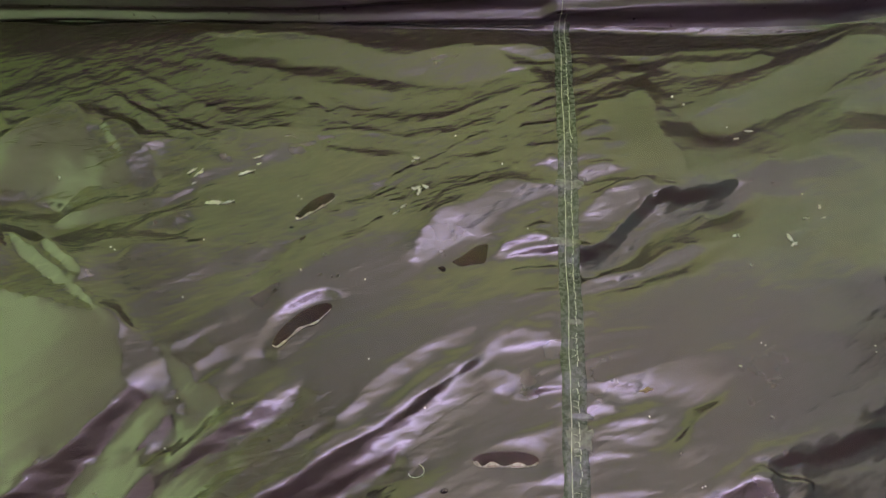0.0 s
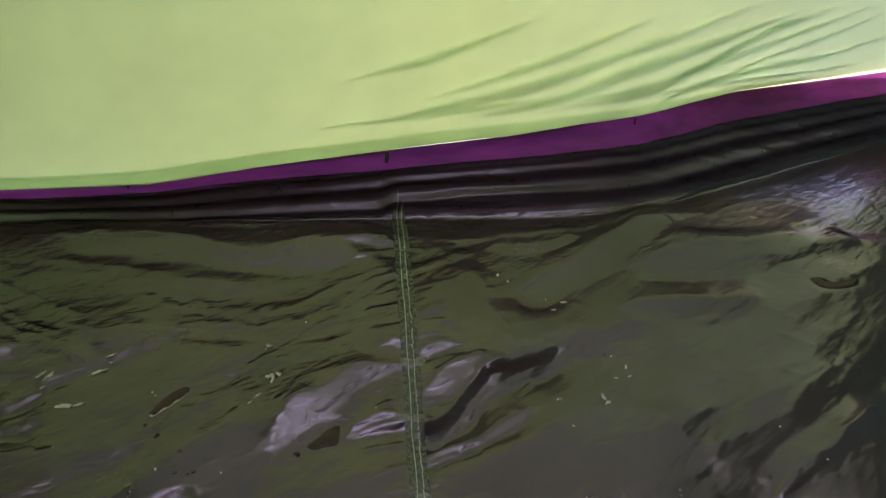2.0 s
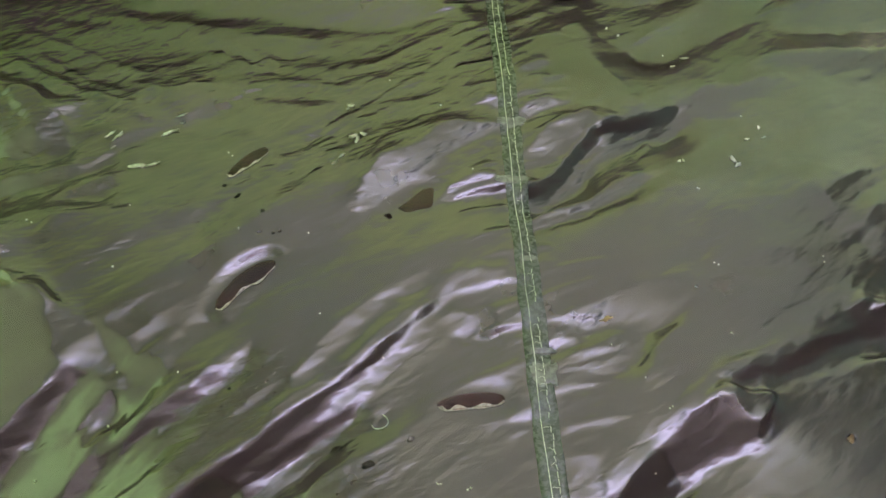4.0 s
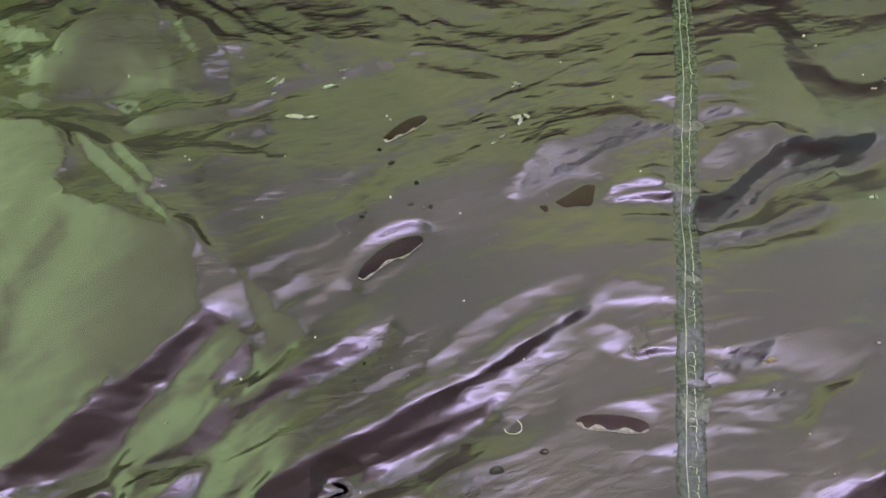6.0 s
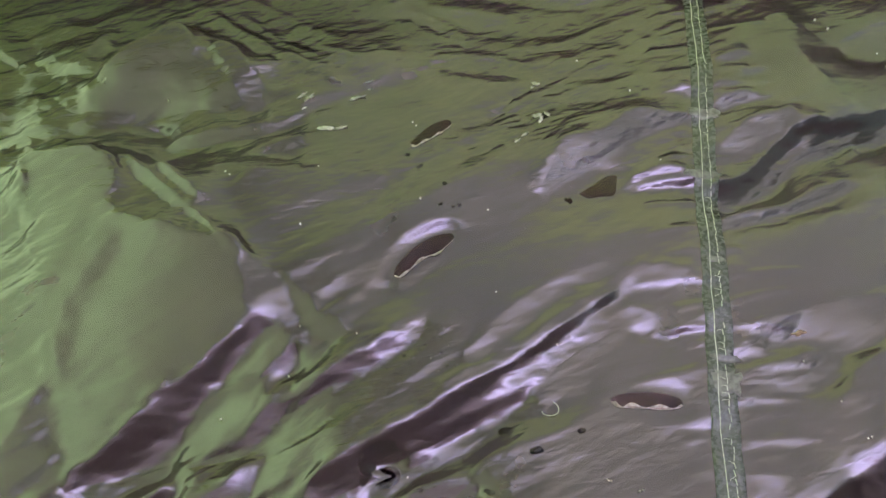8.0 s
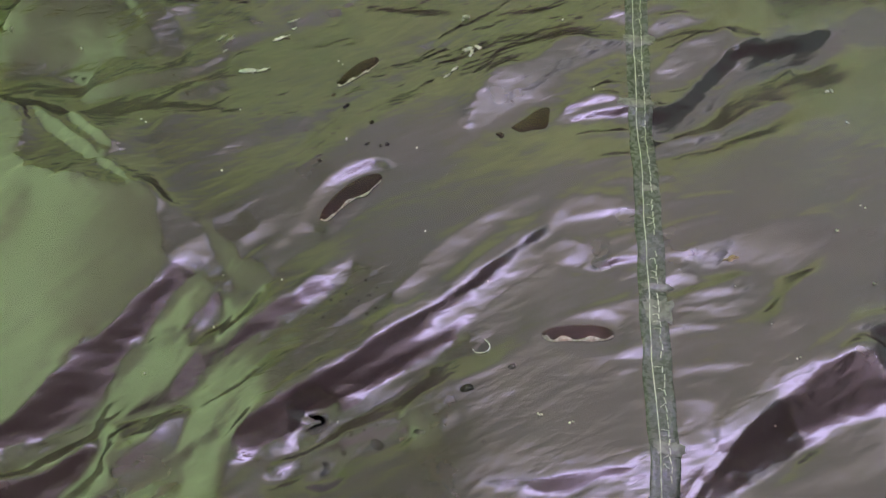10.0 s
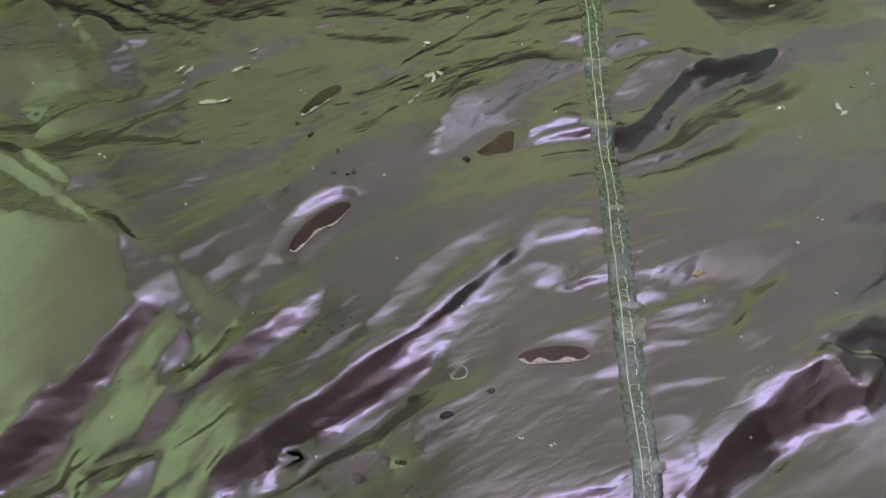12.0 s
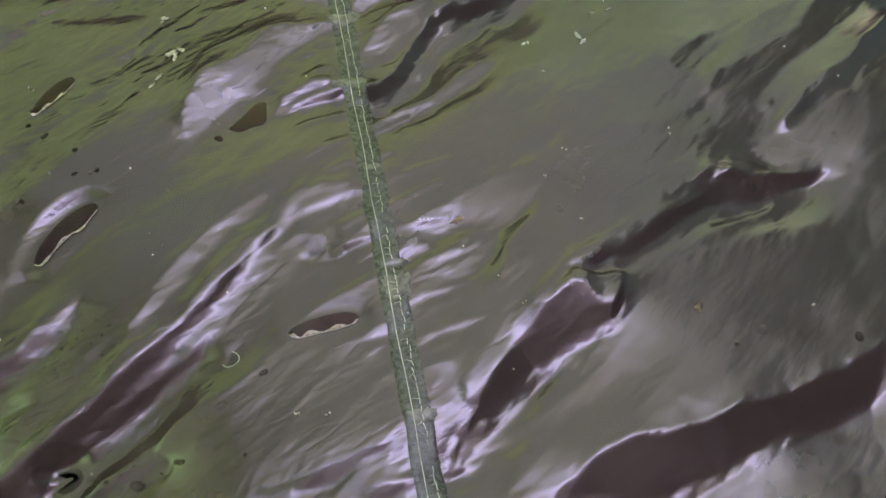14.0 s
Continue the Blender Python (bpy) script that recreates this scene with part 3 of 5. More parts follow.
panel(0.16, 0.24, 3.0, (-0.332, -0.060), (-0.312, -0.069), (-0.293, -0.085), (-0.275, -0.092), (-0.286, -0.104), (-0.309, -0.090))
panel(-0.10, 0.54, 5.0, (-0.552, 0.145), (-0.530, 0.171), (-0.497, 0.188), (-0.477, 0.165), (-0.443, 0.147), (-0.407, 0.124), (-0.450, 0.122), (-0.476, 0.106), (-0.505, 0.106), (-0.534, 0.082), (-0.552, 0.066), (-0.568, 0.081), (-0.558, 0.098))
panel(-0.02, 0.30, 2.0, (-0.494, 0.180), (-0.480, 0.179), (-0.449, 0.135), (-0.462, 0.135))
panel(-0.30, 0.50, 2.5, (-0.459, 0.180), (-0.443, 0.177), (-0.408, 0.147), (-0.404, 0.118), (-0.429, 0.138))
panel(0.00, 0.36, 2.0, (-0.497, 0.145), (-0.459, 0.133), (-0.425, 0.109), (-0.455, 0.121))
panel(-0.25, 0.70, 4.0, (-0.546, 0.118), (-0.515, 0.144), (-0.497, 0.112), (-0.526, 0.104))
panel(-0.02, 0.40, 2.0, (-0.519, 0.170), (-0.507, 0.175), (-0.473, 0.141), (-0.482, 0.137))
panel(-0.48, -0.42, 3.6, (-0.556, 0.057), (-0.532, 0.079), (-0.496, 0.092), (-0.480, 0.078), (-0.487, 0.060), (-0.518, 0.060), (-0.544, 0.059))
panel(-0.05, -0.10, 3.0, (-0.487, 0.242), (-0.445, 0.216), (-0.405, 0.197), (-0.379, 0.186), (-0.357, 0.174), (-0.382, 0.176), (-0.419, 0.189), (-0.453, 0.204))
panel(-0.29, 0.18, 4.0, (-0.360, 0.205), (-0.327, 0.194), (-0.287, 0.213), (-0.255, 0.232), (-0.263, 0.198), (-0.302, 0.182))
panel(-0.03, -0.23, 1.4, (-0.249, 0.199), (-0.219, 0.193), (-0.177, 0.192), (-0.146, 0.182), (-0.149, 0.177), (-0.181, 0.184), (-0.218, 0.185), (-0.245, 0.191))
panel(0.01, -0.02, 1.4, (-0.147, 0.181), (-0.116, 0.210), (-0.071, 0.253), (-0.012, 0.289), (-0.012, 0.282), (-0.068, 0.246), (-0.113, 0.203), (-0.144, 0.175))
panel(0.03, -0.05, 1.4, (-0.223, 0.123), (-0.186, 0.148), (-0.149, 0.173), (-0.151, 0.167), (-0.185, 0.141), (-0.220, 0.119))
panel(-0.13, 0.17, 3.0, (-0.224, 0.128), (-0.187, 0.155), (-0.150, 0.182), (-0.116, 0.215), (-0.117, 0.219), (-0.155, 0.187), (-0.193, 0.160), (-0.227, 0.134))
panel(0.07, -0.11, 1.4, (-0.227, 0.064), (-0.178, 0.089), (-0.147, 0.113), (-0.148, 0.108), (-0.178, 0.083), (-0.224, 0.060))
panel(-0.22, 0.38, 3.0, (-0.483, 0.061), (-0.433, 0.077), (-0.378, 0.097), (-0.362, 0.112), (-0.352, 0.130), (-0.317, 0.154), (-0.270, 0.180), (-0.276, 0.183), (-0.318, 0.161), (-0.358, 0.139), (-0.373, 0.112), (-0.436, 0.086), (-0.477, 0.072))
panel(0.05, -0.23, 2.1, (-0.476, 0.059), (-0.432, 0.074), (-0.379, 0.085), (-0.366, 0.082), (-0.381, 0.075), (-0.429, 0.068))
panel(-0.21, 0.32, 2.8, (-0.388, 0.074), (-0.368, 0.082), (-0.352, 0.079), (-0.362, 0.069), (-0.381, 0.066))
panel(-0.21, 0.16, 4.0, (-0.280, -0.059), (-0.302, -0.043), (-0.274, -0.033), (-0.252, -0.035), (-0.265, -0.052))
panel(0.25, 0.38, 1.5, (-0.488, 0.027), (-0.408, -0.024), (-0.380, -0.043), (-0.378, -0.040), (-0.405, -0.021), (-0.484, 0.031))
panel(0.28, 0.39, 1.5, (-0.460, 0.032), (-0.419, 0.003), (-0.419, -0.002), (-0.460, 0.026))
panel(-0.66, 0.89, 6.1, (-0.453, -0.284), (-0.461, -0.268), (-0.443, -0.256), (-0.410, -0.249), (-0.382, -0.233), (-0.377, -0.223), (-0.381, -0.239), (-0.395, -0.252), (-0.412, -0.279))
panel(-0.26, 0.32, 5.4, (-0.370, -0.266), (-0.344, -0.241), (-0.316, -0.221), (-0.289, -0.201), (-0.278, -0.191), (-0.282, -0.203), (-0.310, -0.228), (-0.338, -0.246), (-0.364, -0.269))
panel(-0.38, 0.35, 1.8, (-0.316, -0.221), (-0.338, -0.235), (-0.359, -0.230), (-0.340, -0.218), (-0.330, -0.201), (-0.315, -0.196))
panel(-0.17, 0.23, 2.8, (-0.434, -0.242), (-0.410, -0.222), (-0.387, -0.208), (-0.384, -0.211), (-0.404, -0.226), (-0.428, -0.246))
panel(-0.16, 0.39, 2.7, (-0.249, -0.231), (-0.230, -0.218), (-0.207, -0.203), (-0.179, -0.195), (-0.164, -0.198), (-0.185, -0.204), (-0.209, -0.215), (-0.232, -0.224))
panel(-0.05, 0.34, 1.8, (-0.112, -0.229), (-0.079, -0.226), (-0.040, -0.221), (-0.023, -0.214), (-0.030, -0.221), (-0.049, -0.226), (-0.086, -0.231))
panel(0.08, 0.01, 6.0, (-0.113, -0.223), (-0.079, -0.205), (-0.046, -0.190), (-0.021, -0.180), (-0.016, -0.201), (-0.026, -0.211), (-0.056, -0.220), (-0.089, -0.224))
panel(0.00, 0.00, 12.0, (0.170, 0.038), (0.262, 0.017), (0.279, -0.004), (0.241, -0.038), (0.171, -0.079), (0.127, -0.106), (0.107, -0.116), (0.084, -0.107), (0.116, -0.069), (0.155, -0.012))
panel(0.00, 0.00, 12.0, (0.173, -0.137), (0.256, -0.119), (0.326, -0.117), (0.337, -0.143), (0.256, -0.171), (0.160, -0.200), (0.094, -0.219), (0.054, -0.226), (0.081, -0.212), (0.137, -0.183))
panel(-0.02, -0.09, 12.0, (-0.096, -0.147), (-0.036, -0.151), (-0.012, -0.163), (-0.013, -0.194), (-0.066, -0.206), (-0.114, -0.204), (-0.105, -0.169))
panel(0.25, 0.92, 7.6, (0.071, -0.167), (0.096, -0.148), (0.120, -0.130), (0.138, -0.127), (0.142, -0.145), (0.145, -0.156), (0.130, -0.166), (0.110, -0.179), (0.088, -0.187), (0.071, -0.183))
panel(-0.28, 0.70, 7.6, (0.011, -0.237), (0.019, -0.219), (0.035, -0.201), (0.050, -0.183), (0.071, -0.167), (0.089, -0.182), (0.087, -0.191), (0.062, -0.209), (0.036, -0.223), (0.018, -0.238))
panel(-0.06, 0.08, 2.8, (0.016, -0.226), (0.032, -0.195), (0.048, -0.175), (0.084, -0.150), (0.123, -0.114), (0.152, -0.103), (0.175, -0.093), (0.220, -0.070), (0.255, -0.052), (0.258, -0.055), (0.222, -0.077), (0.178, -0.099), (0.152, -0.109), (0.125, -0.121), (0.088, -0.155), (0.053, -0.180), (0.037, -0.200), (0.019, -0.226))
panel(-0.01, 0.02, 3.0, (0.026, -0.236), (0.056, -0.219), (0.084, -0.200), (0.112, -0.185), (0.141, -0.169), (0.158, -0.148), (0.168, -0.131), (0.203, -0.115), (0.264, -0.100), (0.312, -0.087), (0.341, -0.076), (0.342, -0.081), (0.311, -0.094), (0.263, -0.107), (0.205, -0.121), (0.170, -0.137), (0.160, -0.153), (0.144, -0.173), (0.115, -0.189), (0.086, -0.206), (0.056, -0.224))
panel(-0.31, 0.80, 6.1, (0.130, -0.117), (0.152, -0.109), (0.178, -0.099), (0.205, -0.084), (0.227, -0.075), (0.260, -0.064), (0.275, -0.072), (0.241, -0.087), (0.214, -0.098), (0.192, -0.109), (0.167, -0.118), (0.144, -0.122))
panel(0.09, 1.20, 2.4, (0.269, -0.054), (0.300, -0.059), (0.328, -0.062), (0.367, -0.062), (0.340, -0.069), (0.311, -0.068), (0.275, -0.062))
panel(0.15, 0.76, 6.1, (0.254, -0.061), (0.280, -0.062), (0.316, -0.069), (0.298, -0.076), (0.277, -0.080), (0.256, -0.073))
panel(-0.28, 0.79, 1.9, (0.226, -0.067), (0.246, -0.057), (0.270, -0.050), (0.271, -0.054), (0.249, -0.061), (0.229, -0.069))
panel(0.19, 0.16, 3.0, (0.127, -0.121), (0.154, -0.129), (0.163, -0.132), (0.149, -0.147), (0.142, -0.144))
panel(-0.05, 0.08, 3.0, (0.261, -0.037), (0.294, -0.017), (0.330, -0.002), (0.346, 0.008), (0.330, -0.014), (0.297, -0.033), (0.279, -0.040))
panel(-0.14, -0.45, 1.4, (0.263, -0.032), (0.291, -0.034), (0.321, -0.045), (0.343, -0.053), (0.339, -0.056), (0.315, -0.048), (0.290, -0.039))
panel(0.24, 0.16, 5.0, (0.306, -0.036), (0.354, -0.030), (0.412, 0.003), (0.471, 0.045), (0.434, -0.024), (0.401, -0.048), (0.369, -0.061), (0.348, -0.053), (0.329, -0.040))
panel(-0.30, 0.51, 3.6, (0.346, -0.014), (0.383, 0.009), (0.423, 0.035), (0.487, 0.074), (0.471, 0.045), (0.419, 0.016), (0.375, -0.008), (0.349, -0.017))
panel(-0.07, 0.15, 5.0, (0.295, 0.035), (0.332, 0.050), (0.392, 0.074), (0.446, 0.103), (0.467, 0.106), (0.417, 0.069), (0.375, 0.048), (0.329, 0.030), (0.302, 0.028))
panel(-0.08, 0.13, 2.8, (0.101, -0.015), (0.120, -0.003), (0.142, 0.011), (0.162, 0.027), (0.174, 0.046), (0.158, 0.013), (0.140, -0.010), (0.131, -0.026), (0.114, -0.024))
panel(-0.06, 0.19, 2.8, (0.171, -0.014), (0.196, -0.001), (0.224, 0.001), (0.214, -0.005), (0.194, -0.008), (0.175, -0.017))
panel(0.00, -0.02, 4.0, (0.117, -0.245), (0.144, -0.231), (0.192, -0.221), (0.241, -0.214), (0.297, -0.204), (0.341, -0.195), (0.332, -0.211), (0.289, -0.220), (0.234, -0.230), (0.182, -0.237), (0.142, -0.239))
panel(-0.09, 0.59, 3.6, (0.074, -0.269), (0.103, -0.253), (0.129, -0.243), (0.165, -0.240), (0.206, -0.236), (0.249, -0.233), (0.295, -0.225), (0.330, -0.215), (0.313, -0.245), (0.286, -0.259), (0.245, -0.259), (0.213, -0.268), (0.168, -0.280), (0.148, -0.284))
panel(0.03, -0.10, 5.0, (0.201, -0.294), (0.228, -0.278), (0.274, -0.265), (0.308, -0.256), (0.293, -0.283), (0.252, -0.293), (0.225, -0.299))
panel(-0.06, 0.36, 1.8, (-0.078, -0.226), (-0.054, -0.221), (-0.028, -0.215), (-0.020, -0.219), (-0.040, -0.224), (-0.068, -0.229))
panel(-0.05, 0.37, 1.8, (-0.043, -0.246), (-0.028, -0.238), (-0.008, -0.239), (-0.015, -0.245), (-0.023, -0.250))
panel(0.02, 0.11, 2.8, (0.006, -0.201), (0.023, -0.199), (0.033, -0.207), (0.021, -0.209), (0.006, -0.208))
panel(0.01, 0.05, 4.0, (0.022, -0.170), (0.029, -0.191), (0.042, -0.197), (0.029, -0.204), (0.016, -0.188))
panel(-0.06, 0.10, 3.0, (0.293, 0.027), (0.335, 0.046), (0.381, 0.069), (0.480, 0.137), (0.432, 0.085), (0.357, 0.031), (0.317, 0.019))
panel(0.33, 0.22, 3.0, (0.311, -0.042), (0.345, -0.025), (0.425, 0.001), (0.393, -0.055), (0.344, -0.059))
panel(0.04, 0.23, 2.0, (0.176, -0.015), (0.202, 0.002), (0.228, -0.003), (0.202, -0.016))
panel(-0.07, 0.14, 3.0, (0.268, 0.064), (0.314, 0.091), (0.354, 0.100), (0.319, 0.075), (0.281, 0.053))
panel(0.02, 0.27, 7.0, (0.147, 0.255), (0.174, 0.286), (0.227, 0.336), (0.299, 0.383), (0.322, 0.408), (0.375, 0.410), (0.362, 0.384), (0.299, 0.340), (0.240, 0.300), (0.182, 0.266))
panel(0.02, 0.30, 7.0, (0.308, 0.306), (0.355, 0.341), (0.419, 0.362), (0.495, 0.369), (0.541, 0.377), (0.622, 0.424), (0.600, 0.385), (0.530, 0.333), (0.463, 0.316), (0.363, 0.304))
panel(0.02, 0.28, 6.0, (0.254, 0.235), (0.281, 0.251), (0.337, 0.253), (0.393, 0.255), (0.443, 0.260), (0.412, 0.234), (0.352, 0.222), (0.311, 0.234), (0.275, 0.231))
panel(0.02, 0.26, 5.0, (0.181, 0.171), (0.196, 0.197), (0.233, 0.207), (0.288, 0.218), (0.263, 0.194), (0.211, 0.175))
panel(-0.09, 0.11, 4.0, (0.507, 0.339), (0.587, 0.403), (0.665, 0.454), (0.619, 0.403), (0.532, 0.329))
panel(-0.03, 0.13, 2.1, (0.134, 0.379), (0.209, 0.388), (0.287, 0.401), (0.359, 0.433), (0.364, 0.425), (0.291, 0.390), (0.212, 0.374), (0.139, 0.365))
panel(0.01, -0.01, 1.4, (0.039, 0.286), (0.098, 0.333), (0.145, 0.361), (0.147, 0.354), (0.104, 0.322), (0.045, 0.278))
panel(0.00, 0.36, 4.0, (-0.404, 0.345), (-0.300, 0.346), (-0.185, 0.329), (-0.102, 0.341), (-0.022, 0.353), (-0.050, 0.315), (-0.152, 0.302), (-0.276, 0.316), (-0.373, 0.318))
panel(0.03, 0.18, 4.0, (-0.441, 0.310), (-0.346, 0.278), (-0.255, 0.257), (-0.186, 0.273), (-0.259, 0.283), (-0.345, 0.300))
panel(-0.05, -0.10, 8.0, (-0.418, 0.271), (-0.345, 0.274), (-0.276, 0.244), (-0.231, 0.211), (-0.275, 0.205), (-0.351, 0.229))
panel(-0.03, 0.04, 3.0, (-0.097, 0.057), (-0.135, 0.034), (-0.097, 0.083), (-0.021, 0.138), (-0.027, 0.130), (-0.087, 0.069))
panel(0.02, -0.06, 3.0, (0.224, 0.185), (0.293, 0.200), (0.373, 0.235), (0.376, 0.225), (0.301, 0.186), (0.232, 0.171))
panel(-0.03, -0.14, 2.1, (-0.076, 0.340), (-0.017, 0.330), (-0.011, 0.319), (-0.050, 0.322))
# end of panels

# slack streaks all over, and crumples where the sheet is bunched up far off and to the side
RELIEF += 0.0006 * grain(0.03, 5, 38, 3) + 0.00025 * grain(0.009, 5, 34, 4) + 0.0004 * np.abs(grain(0.012, 7, 36, 8)) + 0.00022 * np.abs(grain(0.006, 6, 42, 9))
for size, long, turn, seed, high in ((0.026, 4.5, 40, 11, 0.0026), (0.015, 4, 33, 12, 0.0015), (0.010, 3.5, 46, 13, 0.0010), (0.013, 3, -35, 14, 0.0012)):
    RELIEF += high * np.maximum(0, grain(size, long, turn, seed) - 0.35)
CRUMPLED = smooth((V - 0.02 - 0.5 * (U + 0.1)) / 0.22) * smooth((0.05 - U) / 0.2)
CRUMPLED = np.maximum(CRUMPLED, 1.2 * smooth((V - 0.24) / 0.1) * (1 - 0.75 * smooth((U - 0.06) / 0.15))) * (1 - 0.5 * smooth((V - 0.2) / 0.1) * smooth((0.02 - U) / 0.1))
RIDGES = np.abs(grain(0.045, 3, -22, 5)) + 0.6 * np.abs(grain(0.022, 4.5, -30, 6)) + 0.38 * np.abs(grain(0.011, 5, -35, 7)) + 0.2 * np.abs(grain(0.013, 3, 20, 10))
RELIEF += 0.0014 * CRUMPLED * (0.8 - RIDGES) * (1 - 0.95 * smooth(UP * 8))

PATCHY = smooth(0.5 + 0.9 * grain(0.10, 1.6, 30, 21)) * (1 - 0.6 * smooth((U + 0.05) / 0.15))
RELIEF += PATCHY * (0.0013 * np.abs(grain(0.014, 6, 35, 22)) + 0.0008 * np.abs(grain(0.007, 5, 41, 23)) + 0.0006 * np.abs(grain(0.010, 3, 12, 24)))
# it swells a little before it meets the wall
RELIEF += 0.017 * smooth((V - 0.13) / 0.19) * smooth((0.408 - V) / 0.035)

FAN = smooth((-0.17 - U) / 0.16) * smooth((0.12 - V) / 0.12)
RELIEF += FAN * (0.0032 * np.abs(grain(0.034, 6, 48, 31)) + 0.0018 * np.abs(grain(0.017, 6, 43, 32)) + 0.0008 * np.abs(grain(0.008, 6, 48, 33)))

# the cloth is too stiff for sharp kinks
KERNEL = np.exp(-(np.arange(-4, 5) ** 2) / (2 * 0.6**2))
KERNEL /= KERNEL.sum()
for axis in (0, 1):
    RELIEF = sum(w * np.roll(RELIEF, k, axis) for k, w in zip(range(-4, 5), KERNEL))

# the sheet settles so that its slopes come as near as they can to those of the panels and the slack between them
def settle(lean_x, lean_y, weight, rounds=45, level=0.004):
    across, along = (weight[:, :-1] + weight[:, 1:]) / 2, (weight[:-1] + weight[1:]) / 2

    def spread(fx, fy):
        out = np.zeros_like(weight)
        out[:, :-1] -= fx
        out[:, 1:] += fx
        out[:-1] -= fy
        out[1:] += fy
        return out

    def pull(h):
        return spread(across * np.diff(h, axis=1), along * np.diff(h, axis=0)) + level * 0.01 * h

    kx, ky = np.fft.rfftfreq(weight.shape[1]), np.fft.fftfreq(weight.shape[0])[:, None]
    stiff = (4 - 2 * np.cos(2 * np.pi * kx) - 2 * np.cos(2 * np.pi * ky)) * 0.25 + level * 0.01

    def ease(r):
        return np.fft.irfft2(np.fft.rfft2(r) / stiff, weight.shape)

    target = spread(across * STEP * (lean_x[:, :-1] + lean_x[:, 1:]) / 2, along * STEP * (lean_y[:-1] + lean_y[1:]) / 2)
    h = np.zeros_like(weight)
    rest = target
    z = ease(rest)
    way, power = z, (rest * z).sum()
    for _ in range(rounds):
        move = pull(way)
        step = power / (way * move).sum()
        h, rest = h + step * way, rest - step * move
        z = ease(rest)
        power, before = (rest * z).sum(), power
        way = z + way * power / before
    return h


SLACK_Y, SLACK_X = np.gradient(RELIEF, STEP)
SMOOTH = smooth((0.05 - V) / 0.08) * smooth((U + 0.22) / 0.08)
FREE = 0.6 * (1 - 0.8 * HOLD) * (1 - 0.35 * SMOOTH) * (1 - 0.4 * smooth((V - 0.18) / 0.08))
# small crinkles gather along the edges of the panels
EDGE_Y, EDGE_X = np.gradient(HOLD + 0.8 * np.hypot(LEAN_X, LEAN_Y), STEP)
EDGE = np.minimum(1, np.hypot(EDGE_X, EDGE_Y) / 130)
for axis in (0, 1):
    EDGE = sum(np.roll(EDGE, k, axis) for k in range(-5, 6)) / 11
CRINKLE = 0.0010 * np.abs(grain(0.009, 4, 12, 51)) + 0.0007 * np.abs(grain(0.006, 5, 55, 52)) + 0.0003 * np.abs(grain(0.0036, 3, 30, 53))
WRINKLE_Y, WRINKLE_X = np.gradient(CRINKLE, STEP)
WRINKLE = np.minimum(1, 1.6 * EDGE) * smooth(0.5 + 1.2 * grain(0.03, 2, 35, 54))
FLOOR = smooth((0.41 - V) / 0.05)
SLACK_Y = SLACK_Y + 0.05 * smooth(V / 0.06) * smooth((0.24 - V) / 0.06) * smooth((U + 0.4) / 0.1)
for size, long, turn, seed, much, always in ((0.040, 2.5, 38, 71, 0.20, 0.04), (0.018, 3.0, 30, 72, 0.24, 0.035), (0.016, 2.2, -28, 73, 0.22, 0.012), (0.008, 2.5, 40, 74, 0.16, 0.03)):
    sx, sy = shards(size, long, turn, seed)
    amount = FLOOR * (always + much * np.minimum(1, CRUMPLED)) * (1 - 0.5 * HOLD)
    SLACK_X, SLACK_Y = SLACK_X + amount * sx, SLACK_Y + amount * sy
SLACK_X = SLACK_X - 0.24 * smooth((U - 0.12) / 0.12) * smooth((0.75 - U) / 0.1) * smooth((V + 0.16) / 0.1) * smooth((0.36 - V) / 0.06)
sx, sy = shards(0.026, 7, 34, 77)
pleat = FLOOR * (1 - 0.7 * HOLD) * (0.105 + 0.08 * smooth((U - 0.08) / 0.1))
SLACK_X, SLACK_Y = SLACK_X + pleat * sx, SLACK_Y + pleat * sy
sx, sy = shards(0.028, 6, 55, 75)
tx, ty = shards(0.012, 7, 50, 76)
SLACK_X, SLACK_Y = SLACK_X + FAN * (0.42 * sx + 0.26 * tx), SLACK_Y + FAN * (0.42 * sy + 0.26 * ty)
RELIEF = settle(LEAN_X + SLACK_X * FREE + WRINKLE_X * WRINKLE, LEAN_Y + SLACK_Y * FREE + WRINKLE_Y * WRINKLE, 0.035 + HOLD)

# along the foot of the wall it bulges up before it tucks under
RELIEF += 0.015 * smooth((V - 0.24) / 0.13) * smooth((FOOT - 0.004 - V) / 0.026) * smooth((0.005 - U) / 0.07)

# puckers on both sides of the seam
rnd = np.random.RandomState(4)
v = -0.6
while v < 0.39:
    for side in (-1, 1):
        long, tilt = rnd.uniform(0.012, 0.055), rnd.uniform(0.0, 0.45)
        x0 = side * rnd.uniform(0.004, 0.012)
        x1 = x0 + side * long
        a, b = sorted([(x0, v), (x1, v + (x1 - x0) * tilt)])
        wide = rnd.uniform(1.2, 3.4)
        size = 1.1 * wide * min(0.55, max(0.15, 0.30 + 1.5 * (v + 0.12))) * rnd.uniform(0.45, 1.0), wide
        facet(rnd.uniform(3, 7), (*a, *size), ((a[0] + b[0]) / 2, (a[1] + b[1]) / 2 + 0.001, *size), (*b, *size))
    v += rnd.uniform(0.010, 0.034)

# rain water has gathered where the sheet lies level
POOLS = []


